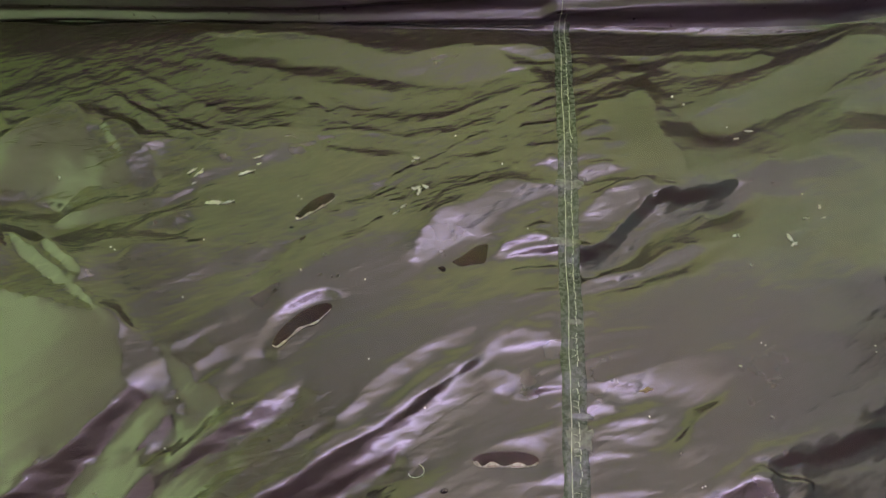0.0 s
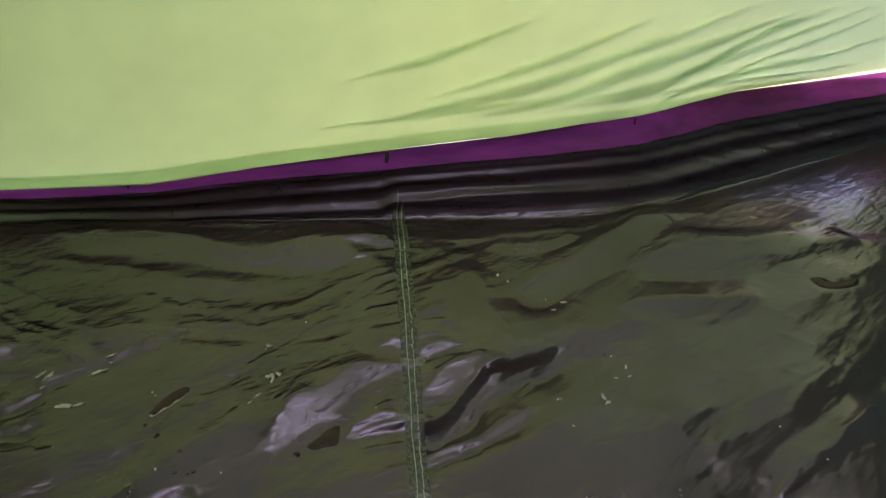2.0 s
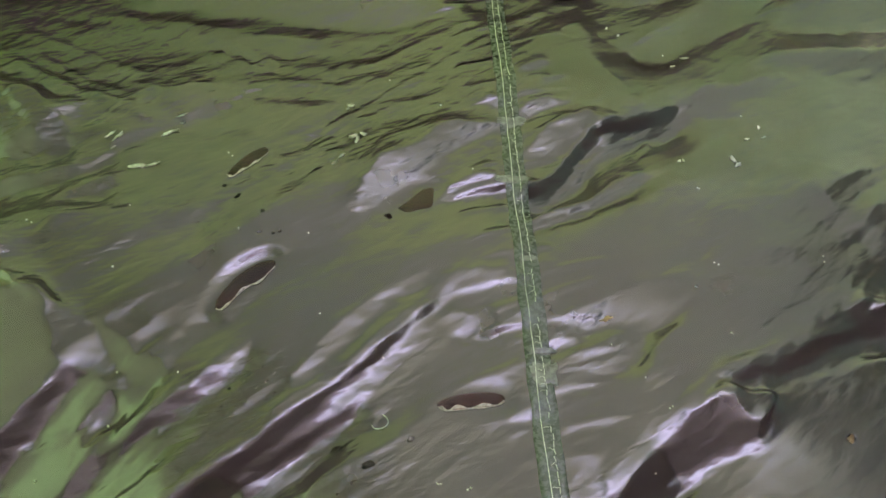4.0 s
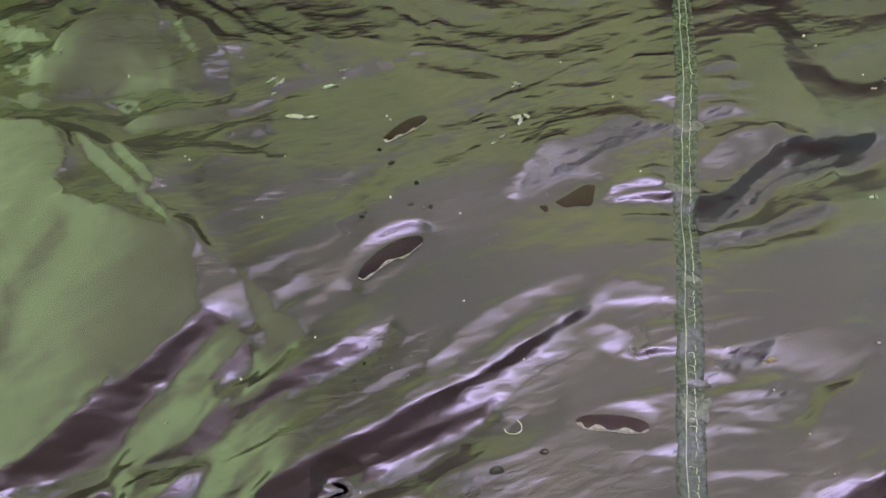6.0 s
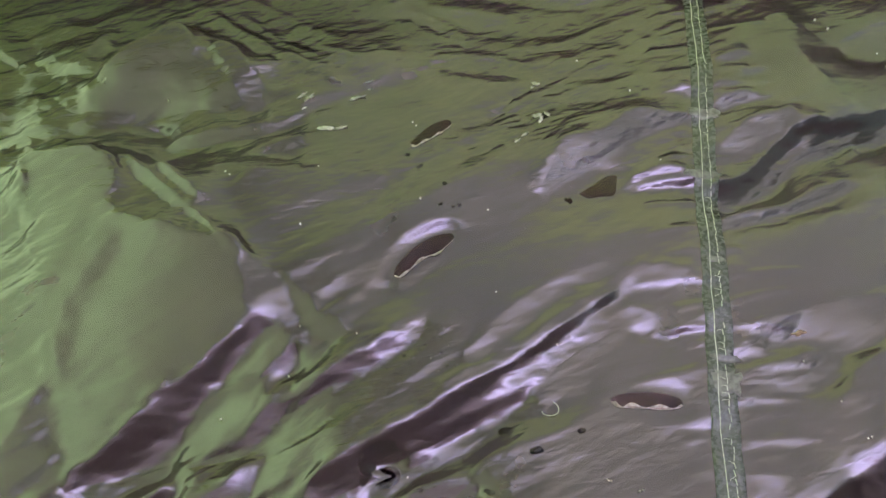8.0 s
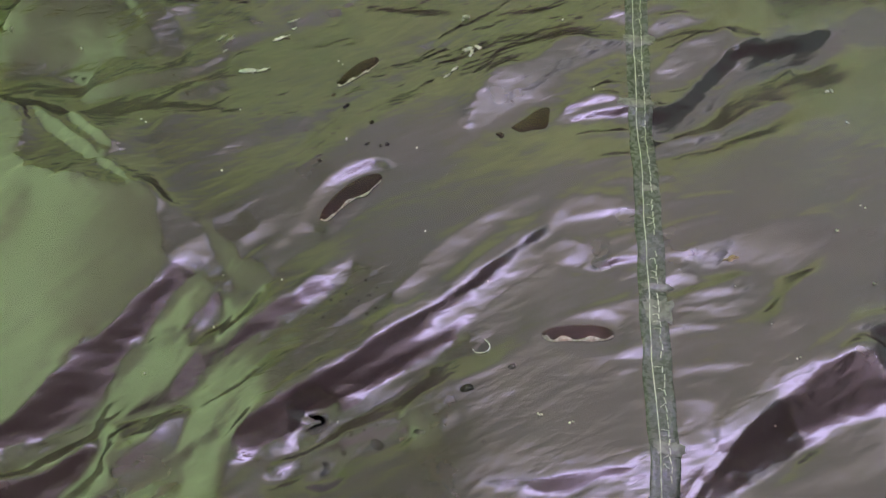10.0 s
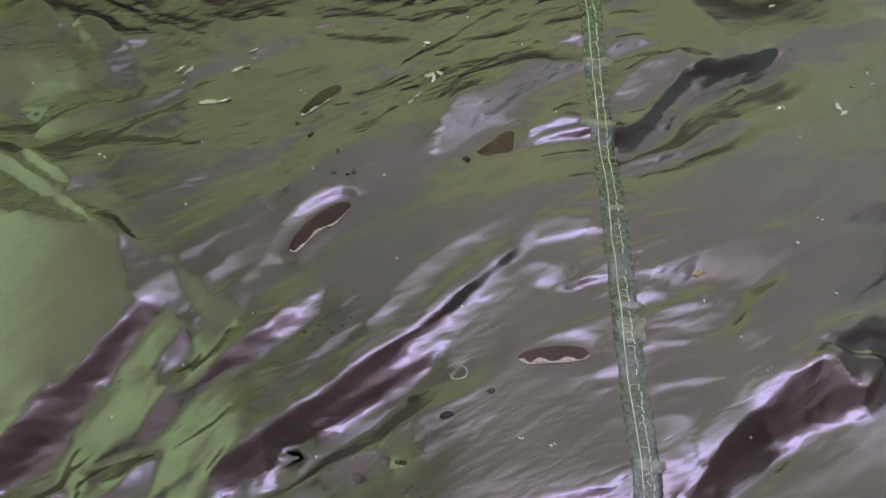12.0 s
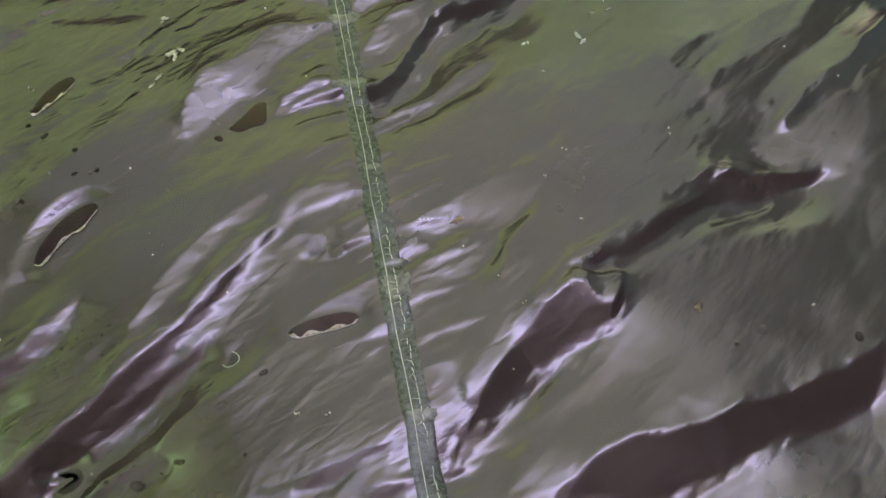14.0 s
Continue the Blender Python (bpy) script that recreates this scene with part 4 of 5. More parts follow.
def lay_pool(name, label, deep, *outline):
    """Keeps a pool to be filled, and levels the sheet under it."""
    global RELIEF
    p = spline(np.array(outline + outline[:1]), 40)
    x0, y0 = p.min(0) - 0.024
    x1, y1 = p.max(0) + 0.024
    rows = slice(*np.searchsorted(ROW[:, 0], (y0, y1)))
    cols = slice(*np.searchsorted(U[0], (x0, x1)))
    u, v = U[rows, cols], V[rows, cols]
    inside = np.zeros(u.shape, bool)
    away = np.full(u.shape, 9.0)
    for (ax, ay), (bx, by) in zip(p, p[1:]):
        inside ^= ((ay > v) != (by > v)) & (u < (bx - ax) * (v - ay) / (by - ay + 1e-12) + ax)
        away = np.minimum(away, np.hypot(u - ax, v - ay))
    level = np.where(inside, 1.0, smooth(1 - away / 0.014))
    here = RELIEF[rows, cols]
    RELIEF[rows, cols] = here * (1 - level) + (here[inside].mean() - 0.0008) * level
    POOLS.append((name, label, deep, outline))


# pools
lay_pool("puddle", "long dark puddle of rain water on the groundsheet", 0.0012, (-0.2470, -0.0430), (-0.2450, -0.0320), (-0.2350, -0.0150), (-0.2210, -0.0020), (-0.2080, 0.0030), (-0.2040, -0.0020), (-0.2110, -0.0130), (-0.2230, -0.0230), (-0.2320, -0.0330), (-0.2400, -0.0440))
lay_pool("puddle", "long dark puddle of rain water beside the seam", 0.0012, (-0.0770, -0.1240), (-0.0700, -0.1200), (-0.0560, -0.1170), (-0.0390, -0.1160), (-0.0280, -0.1190), (-0.0290, -0.1250), (-0.0410, -0.1280), (-0.0570, -0.1290), (-0.0690, -0.1300), (-0.0750, -0.1280))
lay_pool("puddle", "small dark puddle of rain water under a crease", 0.0012, (-0.1050, 0.0560), (-0.0950, 0.0650), (-0.0830, 0.0770), (-0.0740, 0.0790), (-0.0740, 0.0700), (-0.0760, 0.0580), (-0.0880, 0.0550), (-0.0970, 0.0520))
lay_pool("puddle", "narrow dark puddle of rain water along a crease", 0.0006, (-0.2560, 0.0950), (-0.2500, 0.1070), (-0.2400, 0.1200), (-0.2270, 0.1280), (-0.2230, 0.1220), (-0.2310, 0.1100), (-0.2420, 0.0990), (-0.2520, 0.0910))
lay_pool("puddle", "tiny puddle of rain water at the end of a larger one", 0.0014, (-0.1170, 0.0490), (-0.1120, 0.0500), (-0.1100, 0.0470), (-0.1130, 0.0460))
lay_pool("puddle", "hooked streak of rain water on the groundsheet", 0.0007, (-0.2330, -0.2000), (-0.2260, -0.1970), (-0.2200, -0.1940), (-0.2210, -0.1900), (-0.2270, -0.1880), (-0.2330, -0.1890), (-0.2270, -0.1860), (-0.2200, -0.1870), (-0.2170, -0.1930), (-0.2210, -0.1990), (-0.2280, -0.2020))
lay_pool("puddle", "hooked streak of rain water on the groundsheet", 0.0007, (-0.2180, -0.2200), (-0.2140, -0.2190), (-0.2110, -0.2230), (-0.2120, -0.2270), (-0.2180, -0.2290), (-0.2160, -0.2250), (-0.2150, -0.2220))
lay_pool("puddle", "dark crescent of water near the tent wall" , 0.0012, (0.5360, 0.2960), (0.5500, 0.2990), (0.5550, 0.2900), (0.5790, 0.2890), (0.6060, 0.2940), (0.5930, 0.2820), (0.5640, 0.2770), (0.5440, 0.2810))
# end of pools

# the sheet turns up into a low wall with slack rolls along its foot
SHIFT = smooth((U + 0.03) / 0.025)
ROLL = 0.26 + 0.12 * SHIFT + 0.05 * U + 0.02 * np.sin(9 * U), 0.64 + 0.09 * SHIFT + 0.03 * np.sin(6 * U + 1), 0.92 - 0.05 * U
RELIEF += (UP > 0) * smooth(UP / 0.1) * (0.0095 * np.exp(-(((UP - ROLL[0]) / 0.11) ** 2)) + 0.0065 * np.exp(-(((UP - ROLL[1]) / 0.09) ** 2)) + 0.002 * np.exp(-(((UP - ROLL[2]) / 0.05) ** 2)))
RELIEF += (UP > 0) * smooth(UP / 0.1) * (0.0016 * grain(0.018, 9, 6, 91) + 0.0008 * grain(0.007, 9, 4, 92))
ROUND = np.sqrt(UP**2 + 0.01) - 0.1
OUT = 0.007 * np.sin(np.pi * UP) ** 0.8 * (UP > 0)
Y0 = np.where(UP > 0, FOOT + (CREST_Y - FOOT) * UP + OUT, V)
Z0 = CREST_Z * ROUND / (math.sqrt(1.01) - 0.1)
places = np.stack([U, Y0, Z0], -1)
du, dv = np.gradient(places, axis=1), np.gradient(places, axis=0)
normal = np.cross(du, dv)
normal /= np.linalg.norm(normal, axis=-1, keepdims=True)
places = places + normal * RELIEF[..., None]
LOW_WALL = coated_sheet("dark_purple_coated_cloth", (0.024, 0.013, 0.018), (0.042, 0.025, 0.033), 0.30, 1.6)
floor = tagged(sheet("floor", places, SHEET), "glossy brown coated groundsheet, wet and deeply creased", "groundsheet", kind="structure")
CRUMPLE = np.clip(0.14 + 1.1 * np.minimum(1, CRUMPLED) + 0.4 * EDGE + 0.35 * np.exp(-((U / 0.035) ** 2)) + 0.5 * PATCHY * smooth(0.5 + grain(0.05, 1.5, 30, 81)), 0, 1) * (1 - 0.8 * smooth(UP * 6)) * (1 - 0.3 * SMOOTH) * (1 - 0.5 * HOLD)
floor.data.attributes.new("crumple", "FLOAT", "POINT").data.foreach_set("value", CRUMPLE.ravel().astype(np.float32))
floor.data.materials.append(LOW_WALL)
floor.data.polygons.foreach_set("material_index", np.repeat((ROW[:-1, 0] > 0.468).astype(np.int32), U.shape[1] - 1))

# ---- tent ----
def hoop(xs, prof):
    p = spline(prof, 60)
    return np.stack([np.stack([np.full(len(xs), 0) + xs, np.full(len(xs), y), np.full(len(xs), z)], -1) for y, z in p])


def skin(xs, *curves):
    """Cloth through curves given as functions of x that return y and z."""
    rows = []
    grid = np.array([[(x, *c(x)) for x in xs] for c in curves])
    for k in range(len(xs)):
        rows.append(spline(grid[:, k], 60))
    return np.array(rows).transpose(1, 0, 2)


SEAM = 0.345
XS = np.linspace(-0.92, 1.25, 110)


def wall_y(x, z):
    """Where the far wall's cloth hangs at a height."""
    (a, za), (b, zb), (c, zc) = strip_top(x), (0.38 + 0.24 * x, 0.22), (0.325 + 0.19 * x, SEAM)
    return a * (z - zb) * (z - zc) / ((za - zb) * (za - zc)) + b * (z - za) * (z - zc) / ((zb - za) * (zb - zc)) + c * (z - za) * (z - zb) / ((zc - za) * (zc - zb))


def wall_low(x):
    """The lower edge of the lime cloth, which gapes above the strip at one end."""
    return strip_top(x)[1] + 0.05 * max(0, x - 0.50) + 0.0012 * math.sin(x * 24)


def wall_place(x, z, out=0.0):
    slack = 0.002 * math.sin(9 * x + 14 * z) + 0.0025 * math.sin(21 * x - 17 * z) * max(0, x)
    return x, float(wall_y(x, z)) + slack + out, z


far = np.array([[wall_place(x, wall_low(x) + (SEAM - wall_low(x)) * q) for x in XS] for q in np.linspace(0, 1, 60)])
wall_far = tagged(sheet("wall_far", far, LIME), "taut lime green tent cloth lit through from outside", kind="structure")
# unseen too, and dimmed along x for the same reflections
MID = thin_cloth("olive_cloth", (0.29, 0.27, 0.21), (0.106, 0.106, 0.079), streak=6, low=0.42, beyond=(0.056, 0.070, 0.045))
middle = skin(XS, lambda x: (0.325 + 0.19 * x, SEAM), lambda x: (0.29 + 0.165 * x, 0.44), lambda x: (0.25 + 0.14 * x, 0.52))
tagged(sheet("unseen_roof_skirt", middle, MID), kind="structure")
upper = skin(XS, lambda x: (0.25 + 0.14 * x, 0.52), lambda x: (0.13 + 0.07 * x, 0.75), lambda x: (-0.14, 0.97))
# unseen crest cloths, brightened to give the groundsheet its grey and lilac highlights
ASH = thin_cloth("thin_grey_cloth", (0.34, 0.33, 0.35), (0.166, 0.171, 0.196), streak=5, low=0.55, beyond=(0.095, 0.104, 0.098))
BRIGHT = thin_cloth("bright_mirrored_cloth", (0.34, 0.33, 0.36), (0.222, 0.230, 0.352), streak=5, low=0.6)
tagged(sheet("unseen_roof_far", upper[:46], PALE), kind="structure")
tagged(sheet("unseen_roof_crest", upper[45:], ASH), kind="structure")
# nearly clear strips that only darken the lime cloth along its creases
DARKENER = thin_cloth("crease_darkener", (0.02, 0.03, 0.015), (0.88, 0.93, 0.90))
HEM = thin_cloth("lime_hem", (0.10, 0.13, 0.06), (0.50, 0.66, 0.52))
hem = np.array([[wall_place(x, wall_low(x) + (0.033 - 0.012 * (x + 0.5)) * q, 0.004) for x in np.linspace(-0.9, 0.62, 80)] for q in np.linspace(0, 1, 8)])
sheet("hem", hem, HEM, wall_far)


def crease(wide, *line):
    """Added strips, each narrower, that darken the wall's cloth in soft steps along a line of x and z."""
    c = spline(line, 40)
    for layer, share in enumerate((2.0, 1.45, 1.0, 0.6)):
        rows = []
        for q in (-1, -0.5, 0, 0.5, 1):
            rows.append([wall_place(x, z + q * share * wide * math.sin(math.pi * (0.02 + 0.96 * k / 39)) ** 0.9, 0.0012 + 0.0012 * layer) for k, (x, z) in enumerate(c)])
        sheet("crease", np.array(rows), DARKENER, wall_far)


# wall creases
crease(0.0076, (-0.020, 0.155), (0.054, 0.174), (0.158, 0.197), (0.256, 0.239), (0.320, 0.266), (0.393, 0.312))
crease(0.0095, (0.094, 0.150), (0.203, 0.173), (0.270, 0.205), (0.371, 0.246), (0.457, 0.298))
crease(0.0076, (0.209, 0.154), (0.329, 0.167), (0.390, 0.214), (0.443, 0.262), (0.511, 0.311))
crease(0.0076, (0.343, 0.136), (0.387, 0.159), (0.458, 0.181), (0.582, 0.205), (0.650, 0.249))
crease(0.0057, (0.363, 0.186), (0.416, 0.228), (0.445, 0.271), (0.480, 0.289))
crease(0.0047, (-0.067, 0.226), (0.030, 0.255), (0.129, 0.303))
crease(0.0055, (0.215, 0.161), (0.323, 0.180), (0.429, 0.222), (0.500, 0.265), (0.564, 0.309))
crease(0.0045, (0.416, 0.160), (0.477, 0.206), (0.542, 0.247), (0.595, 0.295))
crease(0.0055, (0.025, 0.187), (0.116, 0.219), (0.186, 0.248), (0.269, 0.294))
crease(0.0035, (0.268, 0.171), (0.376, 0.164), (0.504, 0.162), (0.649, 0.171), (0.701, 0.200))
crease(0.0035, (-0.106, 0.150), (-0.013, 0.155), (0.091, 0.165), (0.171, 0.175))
# end of wall creases
FLY = thin_cloth("cream_fly_cloth", (0.40, 0.38, 0.24), (0.20, 0.18, 0.09))
fly = np.array([[(x, float(wall_y(x, 0.13)) + 0.035, strip_top(x)[1] - 0.05 + 0.10 * q) for x in np.linspace(0.42, 1.25, 30)] for q in np.linspace(0, 1, 8)])
tagged(sheet("fly_skirt", fly, FLY), "cream flysheet seen bright through a gap above the strip", "flysheet")
RIM = [(-0.14, 0.97), (-0.36, 1.03), (-0.60, 0.98)]
# added bright panel along the unseen ridge, with dimmer cloth around it
ridge = hoop(np.linspace(-0.05, 0.64, 16), RIM)
tagged(sheet("unseen_roof_crest", ridge[:11], ASH), kind="structure")
tagged(sheet("unseen_bright_roof", ridge[10:37], BRIGHT), kind="structure")
tagged(sheet("unseen_roof_crest", ridge[36:], LILAC), kind="structure")
tagged(sheet("unseen_roof_end", hoop(np.linspace(-0.4, -0.05, 8), RIM), FERN), kind="structure")
tagged(sheet("unseen_roof_end", hoop(np.linspace(0.64, 0.72, 8), RIM), MOSS), kind="structure")
# unseen near side, painted near-black so that steep folds mirror dark
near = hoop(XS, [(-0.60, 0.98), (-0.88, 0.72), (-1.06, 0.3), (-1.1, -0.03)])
tagged(sheet("unseen_roof_near", near[:11], LILAC), kind="structure")
tagged(sheet("unseen_roof_near", near[10:25], PLUM), kind="structure")
tagged(sheet("unseen_wall_near", near[24:], DUSK), kind="structure")


def end_wall(base, top, edge, up, mat, over, far, far_over):
    """A sloping unseen end of the tent from its foot up to the roof, its cloths toned for the sheet's reflections."""
    low = np.array([(base - 0.02 * math.sin(3 * y), y, -0.03) for y in np.linspace(-1.15, edge, 30)])
    high = np.array([(top, y, z) for y, z in spline([(-0.88, 0.72), (-0.60, 0.98), (-0.36, 1.03), (-0.14, 0.97), (0.36, 0.60)], 30)])
    grid = np.array([low + (high - low) * q for q in np.linspace(0, 1, 20)])
    for cloth, above, cols in ((mat, over, slice(0, 17)), (far, far_over, slice(16, 30))):
        tagged(sheet("unseen_wall_end", grid[: up + 1, cols], cloth), kind="structure")
        tagged(sheet("unseen_roof_slope", grid[up:, cols], above), kind="structure")


# bright and dark parts of the unseen ends are painted in for reflections
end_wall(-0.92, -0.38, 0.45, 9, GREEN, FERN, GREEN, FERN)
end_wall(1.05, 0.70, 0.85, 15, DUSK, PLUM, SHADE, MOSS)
strip = skin(np.linspace(-0.95, 1.25, 130), lambda x: (strip_foot(x)[0] + 0.001, strip_foot(x)[1] - 0.004), lambda x: (0.5 * (strip_foot(x)[0] + strip_top(x)[0]) + 0.004, 0.5 * (strip_foot(x)[1] + strip_top(x)[1])), lambda x: (strip_top(x)[0] - 0.002, strip_top(x)[1] + 0.002))
purple_strip = tagged(sheet("purple_strip", strip, PURPLE), "purple cloth strip sewn along the tent wall's foot", "trim", kind="structure")
bm = bmesh.new()
bmesh.ops.create_grid(bm, x_segments=2, y_segments=2, size=400, matrix=Matrix.Translation((0, 0, -0.06)))
tagged(part("ground", bm, EARTH), "dark earth under and round the tent", "ground", kind="structure")


# ---- seam tape with its stitching ----
def height(x, y):
    """How high the groundsheet lies at a place on the floor."""
    a, b = (x + 0.95) / STEP, (y + 0.75) / STEP
    i, j = int(b), int(a)
    p, q = a - j, b - i
    r = places[i : i + 2, j : j + 2, 2]
    return float((r[0, 0] * (1 - p) + r[0, 1] * p) * (1 - q) + (r[1, 0] * (1 - p) + r[1, 1] * p) * q)


across = np.stack([np.gradient(places, axis=1), np.gradient(places, axis=0)])
NORMAL = np.cross(across[0], across[1])
NORMAL /= np.linalg.norm(NORMAL, axis=-1, keepdims=True)


def lie(x, row, lift):
    """A place a little above the groundsheet, row metres along it and on up the low wall."""
    a, b = (x + 0.95) / STEP, (row + 0.75) / STEP
    i, j = int(b), int(a)
    p, q = a - j, b - i
    c = places[i : i + 2, j : j + 2] + NORMAL[i : i + 2, j : j + 2] * lift
    return (c[0, 0] * (1 - p) + c[0, 1] * p) * (1 - q) + (c[1, 0] * (1 - p) + c[1, 1] * p) * q


TAPE, nt, p = material("seam_tape_film")
nt.links.new(ramp(nt, noise_tex(nt, 120, 5), (0.30, (0.030, 0.040, 0.026)), (0.75, (0.066, 0.086, 0.056))), p.inputs["Base Color"])
nt.links.new(ramp(nt, noise_tex(nt, 300, 3), (0.3, (0.18,) * 3), (0.8, (0.42,) * 3)), p.inputs["Roughness"])
p.inputs["IOR"].default_value = 1.6
nt.links.new(bump(nt, noise_tex(nt, 260, 4, (1, 2.5, 1)), 0.5, 0.0012), p.inputs["Normal"])
THREAD, nt, p = material("white_thread")
nt.links.new(ramp(nt, noise_tex(nt, 400, 3), (0.3, (0.34, 0.38, 0.27)), (0.7, (0.76, 0.79, 0.62))), p.inputs["Base Color"])
p.inputs["Roughness"].default_value = 0.6

seam_tape = tagged(new("seam_tape"), "greenish clear seam tape with white stitching along the groundsheet", "tape")
TY = np.arange(-0.62, 0.478, 0.002)
TX = np.array([-0.0095, -0.0089, -0.006, -0.003, 0.0, 0.003, 0.006, 0.0089, 0.0095])
edge = 0.0007 * np.sin(TY * 130) * np.sin(TY * 37)
band = np.array([[lie(x + (edge[k] if abs(x) > 0.008 else 0), y, 0.0002 if abs(x) > 0.0092 else 0.0007) for x in TX] for k, y in enumerate(TY)])
film = sheet("film", band, TAPE, seam_tape)


def tube(bm, line, radius, sides=6):
    """A thin round cord along a line of places."""
    line = [Vector(v) for v in line]
    rings = []
    for k, c in enumerate(line):
        d = (line[min(k + 1, len(line) - 1)] - line[max(k - 1, 0)]).normalized()
        a = d.cross(Vector((0.1, 0.2, 1))).normalized()
        b = d.cross(a)
        rad = radius[k] if isinstance(radius, (list, tuple)) else radius
        rings.append([bm.verts.new(c + rad * (a * math.cos(t) + b * math.sin(t))) for t in [2 * math.pi * n / sides for n in range(sides)]])
    for r0, r1 in zip(rings, rings[1:]):
        for n in range(sides):
            bm.faces.new((r0[n], r0[(n + 1) % sides], r1[(n + 1) % sides], r1[n]))
    bm.faces.new(rings[0][::-1])
    bm.faces.new(rings[-1])


bm = bmesh.new()
tube(bm, [(0, -0.0022, 0), (0, -0.001, 0.0004), (0, 0.001, 0.0004), (0, 0.0022, 0)], 0.00036, 5)
stitch = part("stitch", bm, THREAD, seam_tape)
stitch.location = (0.0035, -0.55, height(0.0035, -0.55) + 0.0008)
bm = bmesh.new()
tube(bm, [(-0.0022, 0, 0), (-0.001, 0.0004, 0.0004), (0.001, -0.0003, 0.0004), (0.0024, 0, 0)], 0.0002, 5)
rung = part("rung", bm, THREAD, seam_tape)
rung.location = (0.0012, -0.55, height(0.0012, -0.55) + 0.0008)
rnd = random.Random(8)


def again(ob, x, y, turn):
    o = new(ob.name, ob.data)
    o.parent = seam_tape
    o.location = lie(x, y, 0.0008)
    d = lie(x, y + 0.002, 0) - lie(x, y - 0.002, 0)
    o.rotation_euler = (math.atan2(d[2], d[1]), 0, turn)


y = -0.40
while y < 0.49:
    if rnd.random() < 0.9:
        again(stitch, 0.0035 + rnd.gauss(0, 0.0003), y, rnd.gauss(0, 0.12))
    if rnd.random() < (0.6 if y < -0.06 else 0.2):
        again(rung, 0.0012 + rnd.gauss(0, 0.0004), y + 0.002, rnd.gauss(0, 0.4))
    y += 0.0055
bm = bmesh.new()
tube(bm, [lie(-0.0028 + 0.0004 * math.sin(y * 60), y, 0.0009) for y in np.arange(-0.55, 0.53, 0.003)], 0.00036, 5)
part("running_thread", bm, THREAD, seam_tape, "white running thread")
bm = bmesh.new()
tube(bm, [lie(0.0036, y, 0.0005) for y in np.arange(-0.55, 0.50, 0.003)], 0.00014, 5)
part("running_thread", bm, THREAD, seam_tape)


# pale worn patches where creases cross the tape
WORN, nt, p = material("worn_tape")
nt.links.new(ramp(nt, noise_tex(nt, 220, 5), (0.35, (0.07, 0.075, 0.055)), (0.65, (0.19, 0.205, 0.16))), p.inputs["Base Color"])
p.inputs["Roughness"].default_value = 0.3
rnd = random.Random(5)
for x, y, long, wide in ((0.001, 0.153, 0.015, 0.006), (-0.002, 0.084, 0.016, 0.005), (0.003, -0.085, 0.012, 0.003), (0.003, -0.104, 0.0115, 0.011), (0.003, -0.200, 0.0105, 0.005), (0.002, -0.002, 0.008, 0.003)):
    bm = bmesh.new()
    ring = []
    for k in range(26):
        t = 2 * math.pi * k / 26
        q = rnd.uniform(0.72, 1.1)
        ring.append((x + long * q * math.copysign(abs(math.cos(t)) ** 0.6, math.cos(t)), y + wide * q * math.copysign(abs(math.sin(t)) ** 0.6, math.sin(t))))
    out = [bm.verts.new(lie(a, b, 0.0003)) for a, b in ring]
    inner = [bm.verts.new(lie(x + (a - x) * 0.85, y + (b - y) * 0.85, 0.0011)) for a, b in ring]
    half = [bm.verts.new(lie(x + (a - x) * 0.4, y + (b - y) * 0.4, 0.0011)) for a, b in ring]
    mid = bm.verts.new(lie(x, y, 0.0011))
    for k in range(26):
        n = (k + 1) % 26
        bm.faces.new((out[k], out[n], inner[n], inner[k]))
        bm.faces.new((inner[k], inner[n], half[n], half[k]))
        bm.faces.new((half[k], half[n], mid))
    part("worn_patch", bm, WORN, seam_tape, "pale worn patch across the tape")


# ---- water lying on the sheet ----
WATER, nt, p = material("water")
p.inputs["Base Color"].default_value = (0.40, 0.23, 0.25, 1)
p.inputs["Roughness"].default_value = 0.02
p.inputs["IOR"].default_value = 1.33
p.inputs["Transmission Weight"].default_value = 1.0


CLEAR, nt, p = material("clear_water")
p.inputs["Base Color"].default_value = (0.75, 0.72, 0.68, 1)
p.inputs["Roughness"].default_value = 0.03
p.inputs["IOR"].default_value = 1.33
p.inputs["Transmission Weight"].default_value = 1.0
SCUM, nt, p = material("pale_scum")
nt.links.new(ramp(nt, noise_tex(nt, 350, 4), (0.35, (0.16, 0.14, 0.11)), (0.65, (0.50, 0.47, 0.38))), p.inputs["Base Color"])
p.inputs["Roughness"].default_value = 0.35


